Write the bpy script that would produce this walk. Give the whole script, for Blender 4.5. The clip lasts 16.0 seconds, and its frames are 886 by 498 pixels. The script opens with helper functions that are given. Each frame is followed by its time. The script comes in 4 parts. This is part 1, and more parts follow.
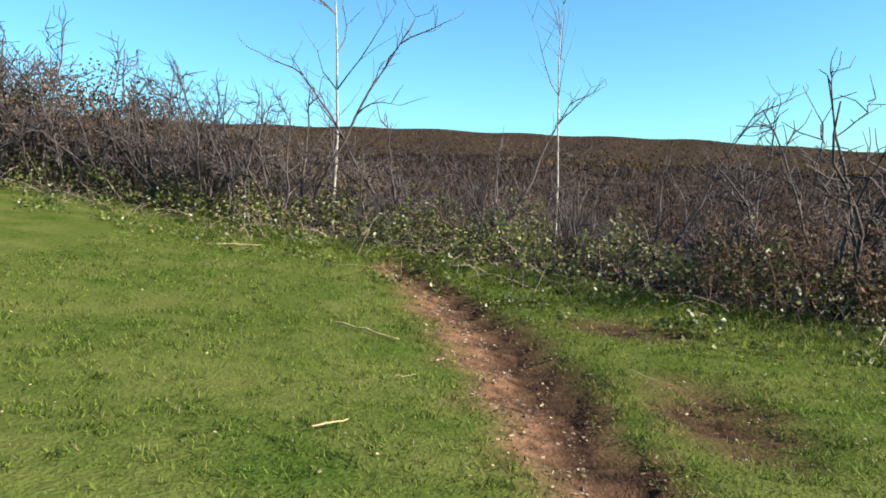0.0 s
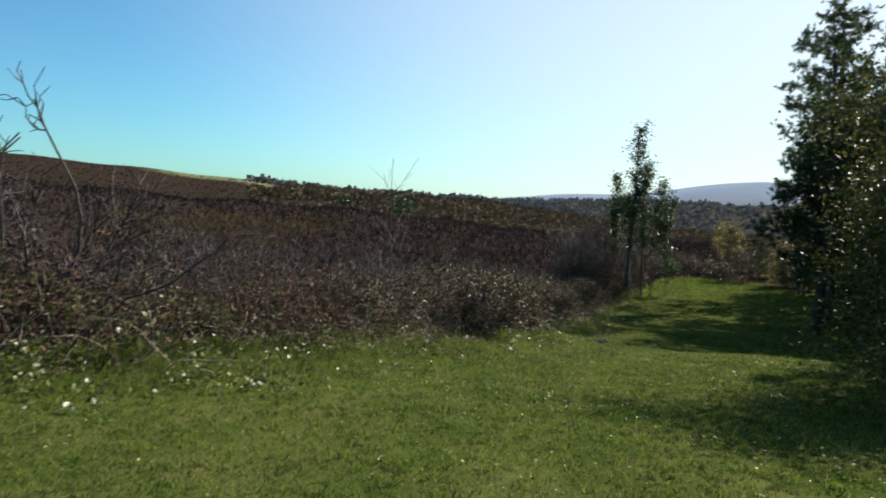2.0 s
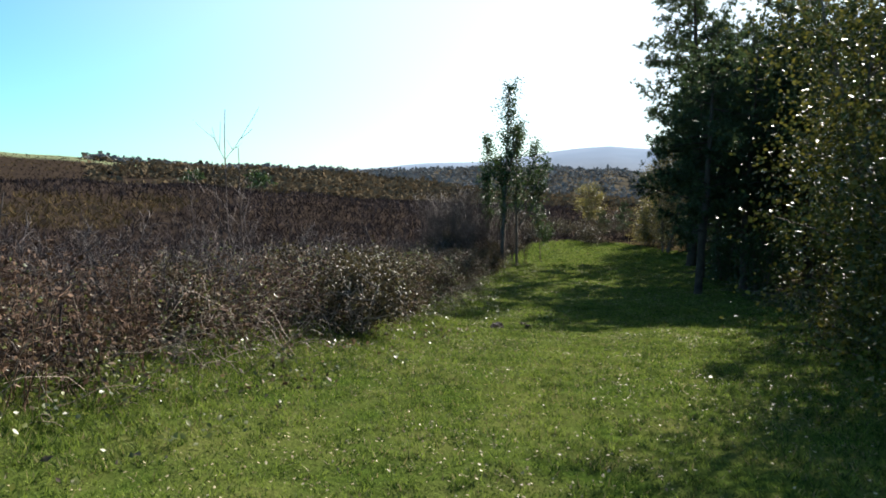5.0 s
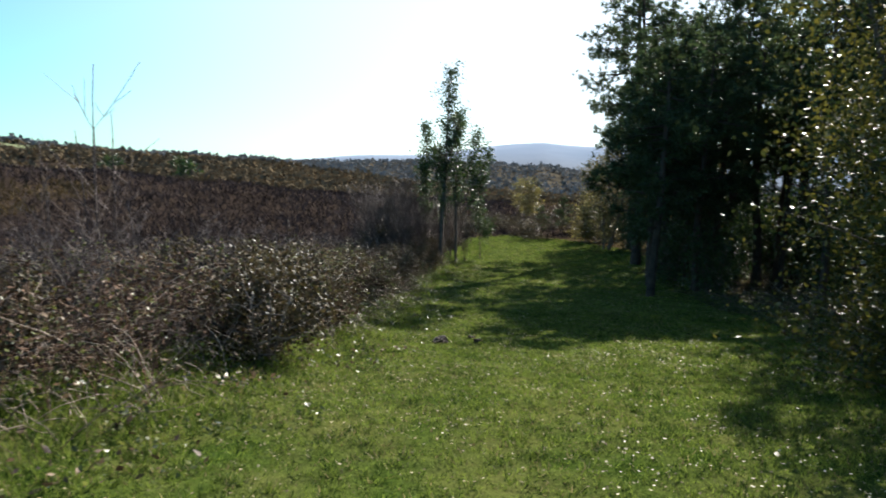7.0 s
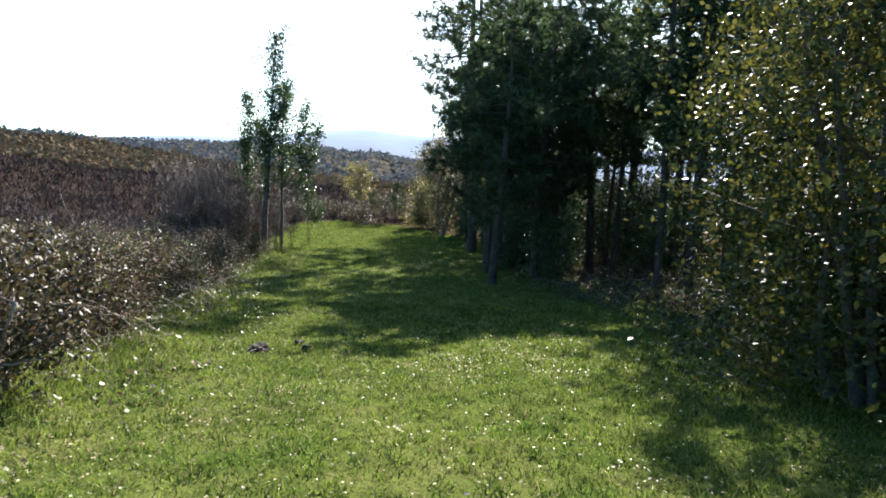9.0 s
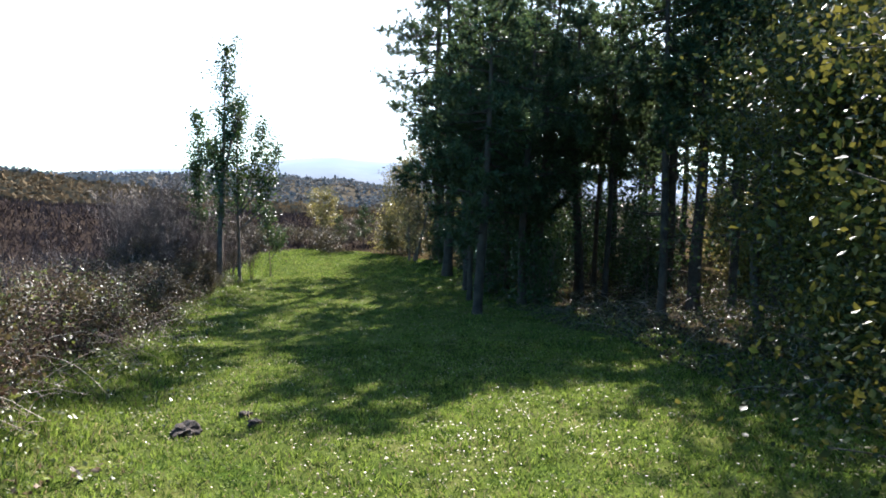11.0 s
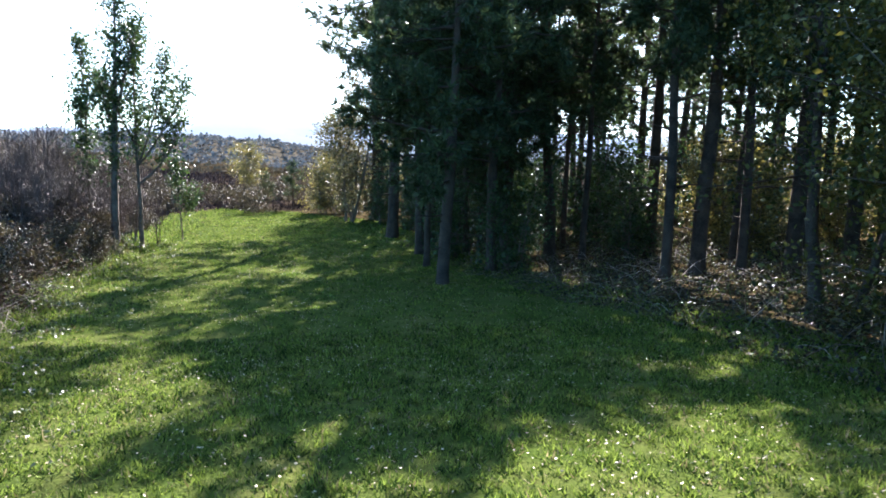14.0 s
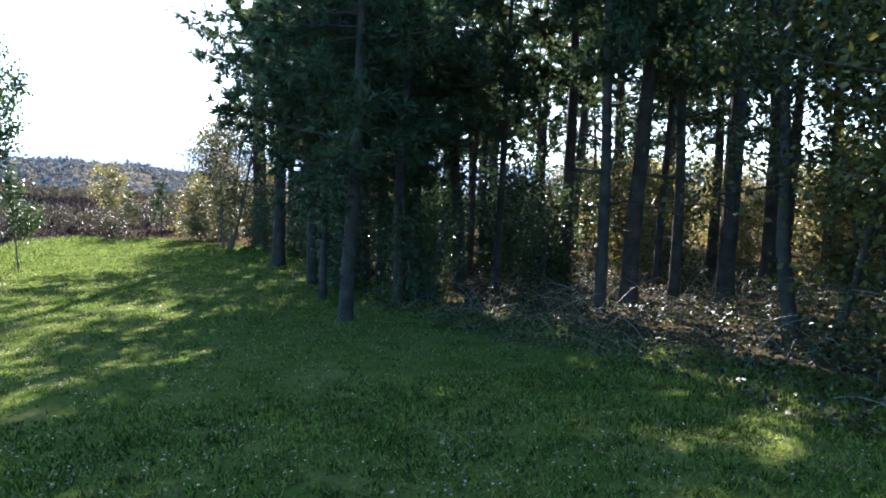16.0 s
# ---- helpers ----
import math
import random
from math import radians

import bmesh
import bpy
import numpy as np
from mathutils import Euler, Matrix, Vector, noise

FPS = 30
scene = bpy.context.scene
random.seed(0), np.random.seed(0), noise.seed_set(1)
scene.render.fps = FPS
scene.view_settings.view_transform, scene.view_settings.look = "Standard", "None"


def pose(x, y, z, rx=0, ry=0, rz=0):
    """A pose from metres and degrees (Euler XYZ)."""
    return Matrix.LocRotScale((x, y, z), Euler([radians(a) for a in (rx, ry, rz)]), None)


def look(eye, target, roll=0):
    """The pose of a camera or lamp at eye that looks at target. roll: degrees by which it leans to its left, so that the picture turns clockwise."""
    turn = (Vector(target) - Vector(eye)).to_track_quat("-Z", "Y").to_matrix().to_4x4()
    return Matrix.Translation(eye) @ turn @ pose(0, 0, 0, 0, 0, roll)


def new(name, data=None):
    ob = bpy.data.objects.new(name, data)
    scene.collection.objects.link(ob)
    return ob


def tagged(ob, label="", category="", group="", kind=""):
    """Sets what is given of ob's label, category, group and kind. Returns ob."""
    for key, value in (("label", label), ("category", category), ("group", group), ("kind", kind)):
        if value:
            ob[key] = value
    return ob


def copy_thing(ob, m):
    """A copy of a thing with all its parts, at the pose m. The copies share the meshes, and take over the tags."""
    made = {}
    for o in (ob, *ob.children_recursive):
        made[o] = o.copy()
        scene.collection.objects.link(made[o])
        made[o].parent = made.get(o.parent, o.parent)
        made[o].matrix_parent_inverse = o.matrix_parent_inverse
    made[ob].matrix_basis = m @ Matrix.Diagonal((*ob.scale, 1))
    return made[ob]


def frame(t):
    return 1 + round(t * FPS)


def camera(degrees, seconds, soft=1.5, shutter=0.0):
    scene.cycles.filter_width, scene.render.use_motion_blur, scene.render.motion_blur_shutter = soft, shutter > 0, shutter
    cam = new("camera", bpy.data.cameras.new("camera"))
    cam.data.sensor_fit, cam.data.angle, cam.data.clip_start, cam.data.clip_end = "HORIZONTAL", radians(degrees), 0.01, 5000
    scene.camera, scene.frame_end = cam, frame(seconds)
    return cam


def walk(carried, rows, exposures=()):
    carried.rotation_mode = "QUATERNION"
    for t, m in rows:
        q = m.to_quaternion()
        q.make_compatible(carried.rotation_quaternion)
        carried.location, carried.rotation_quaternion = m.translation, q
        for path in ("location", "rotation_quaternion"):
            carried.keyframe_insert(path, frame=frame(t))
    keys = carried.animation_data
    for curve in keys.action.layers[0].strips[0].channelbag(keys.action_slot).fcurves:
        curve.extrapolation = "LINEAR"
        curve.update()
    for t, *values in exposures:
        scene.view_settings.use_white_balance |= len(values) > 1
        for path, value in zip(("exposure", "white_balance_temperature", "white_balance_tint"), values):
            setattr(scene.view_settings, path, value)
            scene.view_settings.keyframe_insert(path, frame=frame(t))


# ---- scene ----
cam = camera(66.1, 16.0, soft=1.75, shutter=0.2)
METRES, EYE, TILT, LEAN, TURN = 18.0, 1.5, -5.0, 0.0, 0.0
ROWS = [
    (0.0, 0.0, 0.0, 0.0, 0.0, 0.0, -0.0),
    (0.5, 0.005, 0.0067, 0.0021, -3.19, 1.47, -0.36),
    (1.0, 0.0177, 0.0165, 0.0032, -34.36, 0.53, 0.85),
    (1.5, 0.0373, 0.0279, 0.0043, -61.05, -4.35, 1.67),
    (2.0, 0.0572, 0.034, 0.0022, -64.7, -1.95, 3.19),
    (2.5, 0.0888, 0.047, 0.002, -80.79, -5.84, 3.35),
    (3.0, 0.1124, 0.0555, 0.002, -75.05, -4.5, 4.96),
    (3.5, 0.1376, 0.0663, 0.0011, -74.9, -5.21, 5.71),
    (4.0, 0.1643, 0.0773, -0.0008, -78.63, -6.06, 5.62),
    (6.5, 0.3122, 0.1299, -0.0071, -71.8, -3.74, 5.0),
    (7.0, 0.3467, 0.1333, -0.01, -81.68, -6.26, 4.18),
    (7.5, 0.3743, 0.1364, -0.0132, -86.22, -7.38, 4.04),
    (8.0, 0.4072, 0.1405, -0.0183, -90.87, -8.21, 3.62),
    (8.5, 0.4361, 0.1451, -0.0222, -91.17, -8.45, 4.06),
    (9.0, 0.4677, 0.1468, -0.0265, -95.87, -8.17, 2.3),
    (11.5, 0.6439, 0.1495, -0.0463, -98.62, -6.05, 4.35),
    (12.0, 0.6836, 0.153, -0.0514, -97.43, -5.13, 4.52),
    (12.5, 0.7166, 0.1532, -0.0558, -96.06, -4.68, 5.38),
    (13.0, 0.7534, 0.1532, -0.0632, -103.05, -6.64, 3.8),
    (13.5, 0.7875, 0.1508, -0.069, -105.33, -8.4, 4.45),
    (14.0, 0.8234, 0.1499, -0.073, -104.76, -9.91, 3.76),
    (14.5, 0.8563, 0.1463, -0.0788, -106.71, -9.54, 4.08),
    (15.0, 0.8941, 0.1452, -0.0838, -110.59, -8.77, 2.77),
    (15.5, 0.9259, 0.1412, -0.0888, -113.36, -8.35, 3.63),
    (16.0, 0.9601, 0.1367, -0.094, -114.56, -8.19, 2.96),
]
EXPOSURES = [(0.0, 1.65, 6500, 10), (0.8, 1.65, 6500, 10), (1.6, 1.2, 6500, 10), (2.2, 0.95, 6500, 10), (2.7, 1.2, 6500, 10), (3.0, 1.4, 6450, 10), (3.5, 1.4, 6450, 10), (4.0, 1.55, 6450, 10), (6.4, 1.3, 6450, 10), (7.0, 1.45, 6400, 11), (7.6, 1.8, 6300, 12), (9.0, 2.2, 6200, 14), (12.5, 2.45, 6000, 16), (14.0, 2.75, 5900, 17), (16.0, 2.95, 5800, 18)]
walk(cam, [(t, pose(0, 0, EYE, TILT, LEAN, TURN) @ pose(METRES * x, METRES * y, METRES * z, 90 + pitch, roll, yaw)) for t, x, y, z, yaw, pitch, roll in ROWS], EXPOSURES)

# ---- sky and sun ----
SUN_YAW, SUN_UP = -110.0, 30.0   # degrees: turned from +y (minus: towards +x), height over the horizon
sun_way = Vector((-math.sin(radians(SUN_YAW)) * math.cos(radians(SUN_UP)), math.cos(radians(SUN_YAW)) * math.cos(radians(SUN_UP)), math.sin(radians(SUN_UP))))
world = bpy.data.worlds.new("sky")
scene.world = world
world.use_nodes = True
wt = world.node_tree
sky = wt.nodes.new("ShaderNodeTexSky")
sky.sky_type = "NISHITA"
sky.sun_disc = False
sky.sun_elevation = radians(SUN_UP)
sky.sun_rotation = radians(-SUN_YAW)
sky.air_density, sky.dust_density, sky.ozone_density = 1.0, 0.5, 3.0
# a broad hazy glow of the humid air round the sun and along the horizon below it
way_of = wt.nodes.new("ShaderNodeTexCoord")
towards = wt.nodes.new("ShaderNodeVectorMath")
towards.operation = "DOT_PRODUCT"
towards.inputs[1].default_value = sun_way
wt.links.new(way_of.outputs["Generated"], towards.inputs[0])
glow = wt.nodes.new("ShaderNodeMapRange")
glow.interpolation_type = "SMOOTHSTEP"
glow.inputs["From Min"].default_value, glow.inputs["From Max"].default_value = 0.34, 1.1
wt.links.new(towards.outputs["Value"], glow.inputs["Value"])
up_of = wt.nodes.new("ShaderNodeSeparateXYZ")
wt.links.new(way_of.outputs["Generated"], up_of.inputs[0])
low = wt.nodes.new("ShaderNodeMapRange")
low.interpolation_type = "SMOOTHSTEP"
low.inputs["From Min"].default_value, low.inputs["From Max"].default_value = 0.75, 0.0
low.inputs["To Min"].default_value, low.inputs["To Max"].default_value = 0.35, 1.0
wt.links.new(up_of.outputs["Z"], low.inputs["Value"])
both = wt.nodes.new("ShaderNodeMath")
both.operation = "MULTIPLY"
wt.links.new(glow.outputs[0], both.inputs[0])
wt.links.new(low.outputs[0], both.inputs[1])
haze_mix = wt.nodes.new("ShaderNodeMix")
haze_mix.data_type = "RGBA"
haze_mix.inputs[7].default_value = (6.9, 7.2, 7.5, 1)
wt.links.new(both.outputs[0], haze_mix.inputs[0])
clear = wt.nodes.new("ShaderNodeMix")
clear.data_type, clear.blend_type = "RGBA", "MULTIPLY"
clear.inputs[0].default_value = 1.0
clear.inputs[7].default_value = (0.56, 0.99, 1.08, 1)
wt.links.new(sky.outputs[0], clear.inputs[6])
wt.links.new(clear.outputs[2], haze_mix.inputs[6])
wt.links.new(haze_mix.outputs[2], wt.nodes["Background"].inputs[0])
wt.nodes["Background"].inputs[1].default_value = 0.07
sun = new("sun", bpy.data.lights.new("sun", "SUN"))
sun.data.energy, sun.data.angle, sun.data.color = 5.0, radians(0.55), (1.0, 0.93, 0.82)
sun.matrix_world = look((0, 0, 30), Vector((0, 0, 30)) - sun_way)

rng = np.random.default_rng(11)

# ---- materials ----


def material(name, low, high, rough=0.85, scale=6.0, fine=60.0, bump=0.3, through_light=0.0, spec=0.3, island=0.0, per_object=0.0, metal=0.0):
    """A surface whose colour runs from low to high by coarse and fine noise; island and per_object add variation from piece to piece."""
    m = bpy.data.materials.new(name)
    m.use_nodes = True
    nt = m.node_tree
    n, ln = nt.nodes, nt.links
    p = n["Principled BSDF"]
    geo = n.new("ShaderNodeNewGeometry")
    tex = n.new("ShaderNodeTexCoord")
    a = n.new("ShaderNodeTexNoise")
    a.inputs["Scale"].default_value, a.inputs["Detail"].default_value = scale, 5
    b = n.new("ShaderNodeTexNoise")
    b.inputs["Scale"].default_value, b.inputs["Detail"].default_value = fine, 4
    for q in (a, b):
        ln.new(geo.outputs["Position"], q.inputs["Vector"])
    mixed = n.new("ShaderNodeMath")
    mixed.operation = "MULTIPLY_ADD"
    ln.new(b.outputs["Fac"], mixed.inputs[0])
    mixed.inputs[1].default_value = 0.55
    half = n.new("ShaderNodeMath")
    half.operation = "MULTIPLY_ADD"
    ln.new(a.outputs["Fac"], half.inputs[0])
    half.inputs[1].default_value, half.inputs[2].default_value = 0.9, -0.22
    ln.new(half.outputs[0], mixed.inputs[2])
    out = mixed.outputs[0]
    if island:
        e = n.new("ShaderNodeMath")
        e.operation = "MULTIPLY_ADD"
        ln.new(geo.outputs["Random Per Island"], e.inputs[0])
        e.inputs[1].default_value = island
        f = n.new("ShaderNodeMath")
        f.operation = "SUBTRACT"
        ln.new(out, f.inputs[0])
        f.inputs[1].default_value = island / 2
        ln.new(f.outputs[0], e.inputs[2])
        out = e.outputs[0]
    if per_object:
        info = n.new("ShaderNodeObjectInfo")
        e = n.new("ShaderNodeMath")
        e.operation = "MULTIPLY_ADD"
        ln.new(info.outputs["Random"], e.inputs[0])
        e.inputs[1].default_value = per_object
        ln.new(out, e.inputs[2])
        out = e.outputs[0]
    ramp = n.new("ShaderNodeValToRGB")
    ramp.color_ramp.elements[0].color, ramp.color_ramp.elements[1].color = (*low, 1), (*high, 1)
    ramp.color_ramp.elements[0].position, ramp.color_ramp.elements[1].position = 0.22, 0.82
    ln.new(out, ramp.inputs["Fac"])
    ln.new(ramp.outputs["Color"], p.inputs["Base Color"])
    p.inputs["Roughness"].default_value = rough
    p.inputs["Specular IOR Level"].default_value = spec
    p.inputs["Metallic"].default_value = metal
    if bump:
        bp = n.new("ShaderNodeBump")
        bp.inputs["Strength"].default_value, bp.inputs["Distance"].default_value = bump, 0.02
        ln.new(b.outputs["Fac"], bp.inputs["Height"])
        ln.new(bp.outputs["Normal"], p.inputs["Normal"])
    if through_light:
        tr = n.new("ShaderNodeBsdfTranslucent")
        ln.new(ramp.outputs["Color"], tr.inputs["Color"])
        mx = n.new("ShaderNodeMixShader")
        mx.inputs[0].default_value = through_light
        ln.new(p.outputs[0], mx.inputs[1])
        ln.new(tr.outputs[0], mx.inputs[2])
        ln.new(mx.outputs[0], n["Material Output"].inputs["Surface"])
    return m


M_GRASS = material("grass_blade", (0.015, 0.036, 0.005), (0.175, 0.23, 0.038), 0.65, 1.3, 16, 0, 0.45, 0.1, 0.9)
M_GRASS_PALE = material("dry_grass_blade", (0.1, 0.085, 0.035), (0.3, 0.25, 0.12), 0.6, 0.8, 9, 0, 0.4, 0.3, 0.5)
M_LITTER = material("fallen_leaf", (0.1, 0.065, 0.028), (0.46, 0.38, 0.23), 0.5, 3, 30, 0.2, 0.2, 0.25, 0.7)
M_DEADLEAF = material("brown_leaf", (0.022, 0.014, 0.009), (0.19, 0.132, 0.08), 0.6, 2, 30, 0.2, 0.25, 0.25, 0.8)
M_BRAMBLE = material("bramble_leaf", (0.018, 0.032, 0.007), (0.17, 0.185, 0.042), 0.42, 1.2, 20, 0.2, 0.35, 0.45, 0.6)
M_CANE = material("dry_cane", (0.07, 0.045, 0.033), (0.32, 0.255, 0.2), 0.7, 3, 40, 0.2, 0, 0.3, 0.6)
M_BURNT = material("burnt_stem", (0.010, 0.008, 0.008), (0.092, 0.072, 0.066), 0.75, 3, 60, 0.4, 0, 0.3, 0.4, 0.1)
M_SCRUB = material("heather_twig", (0.012, 0.009, 0.009), (0.07, 0.053, 0.05), 0.95, 0.15, 3, 0, 0.1, 0.0, 0.55)
M_GREYSTEM = material("weathered_stem", (0.03, 0.023, 0.021), (0.15, 0.12, 0.108), 0.9, 2, 20, 0, 0, 0.0, 0.6)
M_SCRUB_OLIVE = material("moor_scrub_olive", (0.026, 0.021, 0.011), (0.125, 0.088, 0.042), 0.9, 0.1, 3, 0, 0.12, 0.0, 0.55)
M_BIRCH = material("birch_bark", (0.04, 0.034, 0.03), (0.5, 0.46, 0.41), 0.6, 5, 22, 0.3, 0, 0.3)
M_TWIG = material("dark_twig", (0.03, 0.022, 0.02), (0.12, 0.085, 0.07), 0.7, 6, 60, 0.2, 0, 0.3)
M_BARK = material("pine_bark", (0.02, 0.016, 0.013), (0.115, 0.08, 0.058), 0.95, 4, 35, 1.0, 0, 0.08, 0, 0.1)
M_NEEDLE = material("pine_needle", (0.016, 0.034, 0.012), (0.085, 0.112, 0.04), 0.55, 0.8, 15, 0, 0.38, 0.3, 0.5)
M_LEAF = material("sallow_leaf", (0.02, 0.032, 0.008), (0.13, 0.115, 0.022), 0.5, 0.5, 12, 0, 0.28, 0.2, 0.7)
M_HAW = material("holly_leaf", (0.015, 0.035, 0.011), (0.07, 0.105, 0.027), 0.42, 0.9, 15, 0, 0.3, 0.3, 0.6)
M_GOLD = material("autumn_leaf", (0.06, 0.06, 0.018), (0.25, 0.205, 0.055), 0.5, 0.7, 12, 0, 0.45, 0.35, 0.6)
M_WOODBARK = material("scrub_bark", (0.04, 0.032, 0.026), (0.2, 0.16, 0.12), 0.85, 5, 40, 0.6, 0, 0.2)
M_STICK = material("bleached_stick", (0.19, 0.14, 0.07), (0.45, 0.36, 0.2), 0.7, 8, 60, 0.5, 0, 0.3)
M_CLOD = material("dark_earth", (0.012, 0.009, 0.007), (0.06, 0.042, 0.03), 0.95, 8, 60, 1.0)
M_STONE = material("path_stone", (0.05, 0.032, 0.022), (0.22, 0.15, 0.10), 0.8, 9, 70, 0.6, 0, 0.3, 0.5)
M_MOUND = material("withered_bramble", (0.013, 0.011, 0.005), (0.085, 0.066, 0.027), 0.55, 2, 20, 0.2, 0.3, 0.3, 0.8)
M_STALK = material("dead_bracken_stalk", (0.03, 0.017, 0.011), (0.15, 0.088, 0.055), 0.8, 2, 20, 0.2, 0.1, 0.2, 0.7)
M_BIRCHLEAF = material("birch_leaf", (0.04, 0.042, 0.016), (0.19, 0.16, 0.065), 0.5, 0.7, 12, 0, 0.4, 0.3, 0.6)
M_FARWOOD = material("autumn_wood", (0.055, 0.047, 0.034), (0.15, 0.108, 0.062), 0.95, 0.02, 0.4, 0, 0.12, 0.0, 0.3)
# air haze mixed into the leaf colour: greyer and paler than the nearer woods
M_HAZED_WOOD = material("hazed_wood", (0.1, 0.106, 0.112), (0.155, 0.152, 0.145), 0.95, 0.02, 0.4, 0, 0.12, 0.0, 0.25)
M_FARFIELD = material("far_pasture", (0.2, 0.24, 0.1), (0.34, 0.36, 0.18), 0.9, 0.02, 0.3, 0)

# ---- the lie of the land ----
PROFILE_X = (-60, -30, -10, -5, 0, 3, 6.2, 8.4, 12.3, 17.3, 19.5, 27.7, 32, 45, 73, 150)
PROFILE_Z = (5.0, 3.0, 1.4, 0.65, 0.05, -0.09, -0.34, -0.66, -1.12, -1.85, -2.18, -3.0, -3.3, -3.9, -4.8, -9.0)
EDGE_X = (-40, -8, -1, 2, 4, 6, 9.5, 14, 18, 22, 26, 30, 36, 42, 55, 60)
EDGE_Y = (22, 13.5, 10.6, 8.6, 6.5, 6.0, 5.8, 5.7, 5.5, 5.8, 6.1, 6.4, 6.6, 6.2, 6.0, 2.0)
CENTRE = (12.0, 2.0)
SKY_YAW = (-130, -110, -100, -90, -80, -72, -66, -54, -50, -43, -31, -18, 4, 30, 180)
HILL_UP = (-2.0, -2.4, -2.6, -2.4, -1.5, -0.5, 0.2, 0.7, 1.2, 1.9, 2.8, 4.1, 5.2, 5.4, 4.0)
LIP_UP = (-2.6, -2.6, -2.7, -2.8, -2.7, -2.3, -1.7, -0.6, -0.35, 0.0, 0.9, 2.0, 3.2, 3.2, 2.0)
RIDGE_UP = (-1.5, -1.4, -1.2, 0.0, 0.35, 0.1, 0.15, 0.5, 0.6, 0.6, 0.6, 0.6, 0.6, 0.6, 0.6)
FAR_UP = (0.8, 1.2, 1.5, 2.0, 1.0, 0.5, 0.4, 0.3, 0.3, 0.3, 0.3, 0.3, 0.3, 0.3, 0.3)


def smooth(a, b, x):
    t = np.clip((x - a) / (b - a), 0, 1)
    return t * t * (3 - 2 * t)


def wave(x, y, s, seed):
    """A cheap smooth unevenness of unit height and wavelength about s, made of a few crossing waves."""
    r = np.random.default_rng(seed)
    v = 0
    for k in range(5):
        a, f, p = r.uniform(0, 6.28), r.uniform(0.7, 1.6) * 6.28 / s, r.uniform(0, 6.28)
        v = v + np.sin((x * np.cos(a) + y * np.sin(a)) * f + p)
    return v / 5


def spline(x, xs, ys):
    """Interpolation softened by averaging over a short reach."""
    return sum(np.interp(x + d, xs, ys) for d in (-1.5, -0.75, 0, 0.75, 1.5)) / 5


def edge(x):
    return spline(x, EDGE_X, EDGE_Y)


def gully_line(x, y):
    return np.interp(y, (1.5, 3.2, 5.0, 6.6, 8.5, 10.4), (1.15, 0.80, 0.60, 0.38, -0.05, -0.75)) + 0.12 * wave(x, y, 1.3, 5)


def mud(x, y):
    """How bare and worn the ground is along the little trodden gully."""
    c = gully_line(x, y)
    w = np.interp(y, (1.5, 3.2, 6.6, 10.4, 11.2), (0.34, 0.36, 0.55, 0.42, 0.05))
    a = np.clip(1.6 - 1.3 * np.abs(x - c) / w, 0, 1) * smooth(11.6, 10.4, y) * smooth(0.2, 1.6, y)
    b = np.clip(1.1 - np.hypot((x - 1.9) / 0.55, (y - 4.6) / 1.0), 0, 1) * 0.9 * np.clip(0.75 + 0.6 * wave(x, y, 0.45, 11), 0, 1)
    d = np.clip(1.1 - np.hypot((x - 2.0) / 0.9, (y - 7.2) / 0.6), 0, 1) * 0.8 * np.clip(0.8 + 0.5 * wave(x, y, 0.5, 12), 0, 1)
    return np.maximum(a, np.maximum(b, d))


def height(x, y):
    x, y = np.asarray(x, float), np.asarray(y, float)
    near = spline(x, PROFILE_X, PROFILE_Z)
    near = near + 0.03 * np.clip(y - 4, 0, 30) * smooth(12, -4, x) + 0.10 * smooth(0, 1.2, y - edge(x))
    near = near + 0.035 * wave(x, y, 2.6, 1) + 0.016 * wave(x, y, 0.8, 2) + 0.014 * wave(x, y, 0.42, 3)
    near = near - (0.08 + 0.18 * smooth(-0.25, 0.3, x - gully_line(x, y))) * mud(x, y) * (0.75 + 0.35 * wave(x, y, 0.5, 9))
    dx, dy = x - CENTRE[0], y - CENTRE[1]
    r = np.hypot(dx, dy)
    yaw = np.degrees(np.arctan2(-dx, dy))
    yaw = np.where(yaw > 180, yaw - 360, yaw)
    h = np.interp(yaw, SKY_YAW, HILL_UP) + 0.15 * np.sin(yaw * 0.9) * 0.4
    g = np.interp(yaw, SKY_YAW, RIDGE_UP) + 0.06 * np.sin(yaw * 1.3)
    f = np.interp(yaw, SKY_YAW, FAR_UP) + 0.12 * np.sin(yaw * 0.5 + 1)
    lr = np.log(np.maximum(r, 1))
    e = np.interp(yaw, SKY_YAW, LIP_UP) + 0.12 * np.sin(yaw * 0.7 + 2)
    keys = [(45, None), (120, e), (210, np.minimum(h, e) - 0.9 * smooth(-30, -50, yaw)), (450, h), (650, np.minimum(h, g) - 0.8), (950, g), (1500, np.minimum(g, f) - 0.5), (3000, f), (4600, f - 1.0)]
    z = near
    for (r0, e0), (r1, e1) in zip(keys, keys[1:]):
        t = smooth(math.log(r0), math.log(r1), lr)
        a = near if e0 is None else r * np.tan(np.radians(e0)) + 0.5
        b = r * np.tan(np.radians(e1)) + 0.5
        z = np.where(r >= r0, a * (1 - t) + b * t, z)
    return z


# ---- mesh tools ----


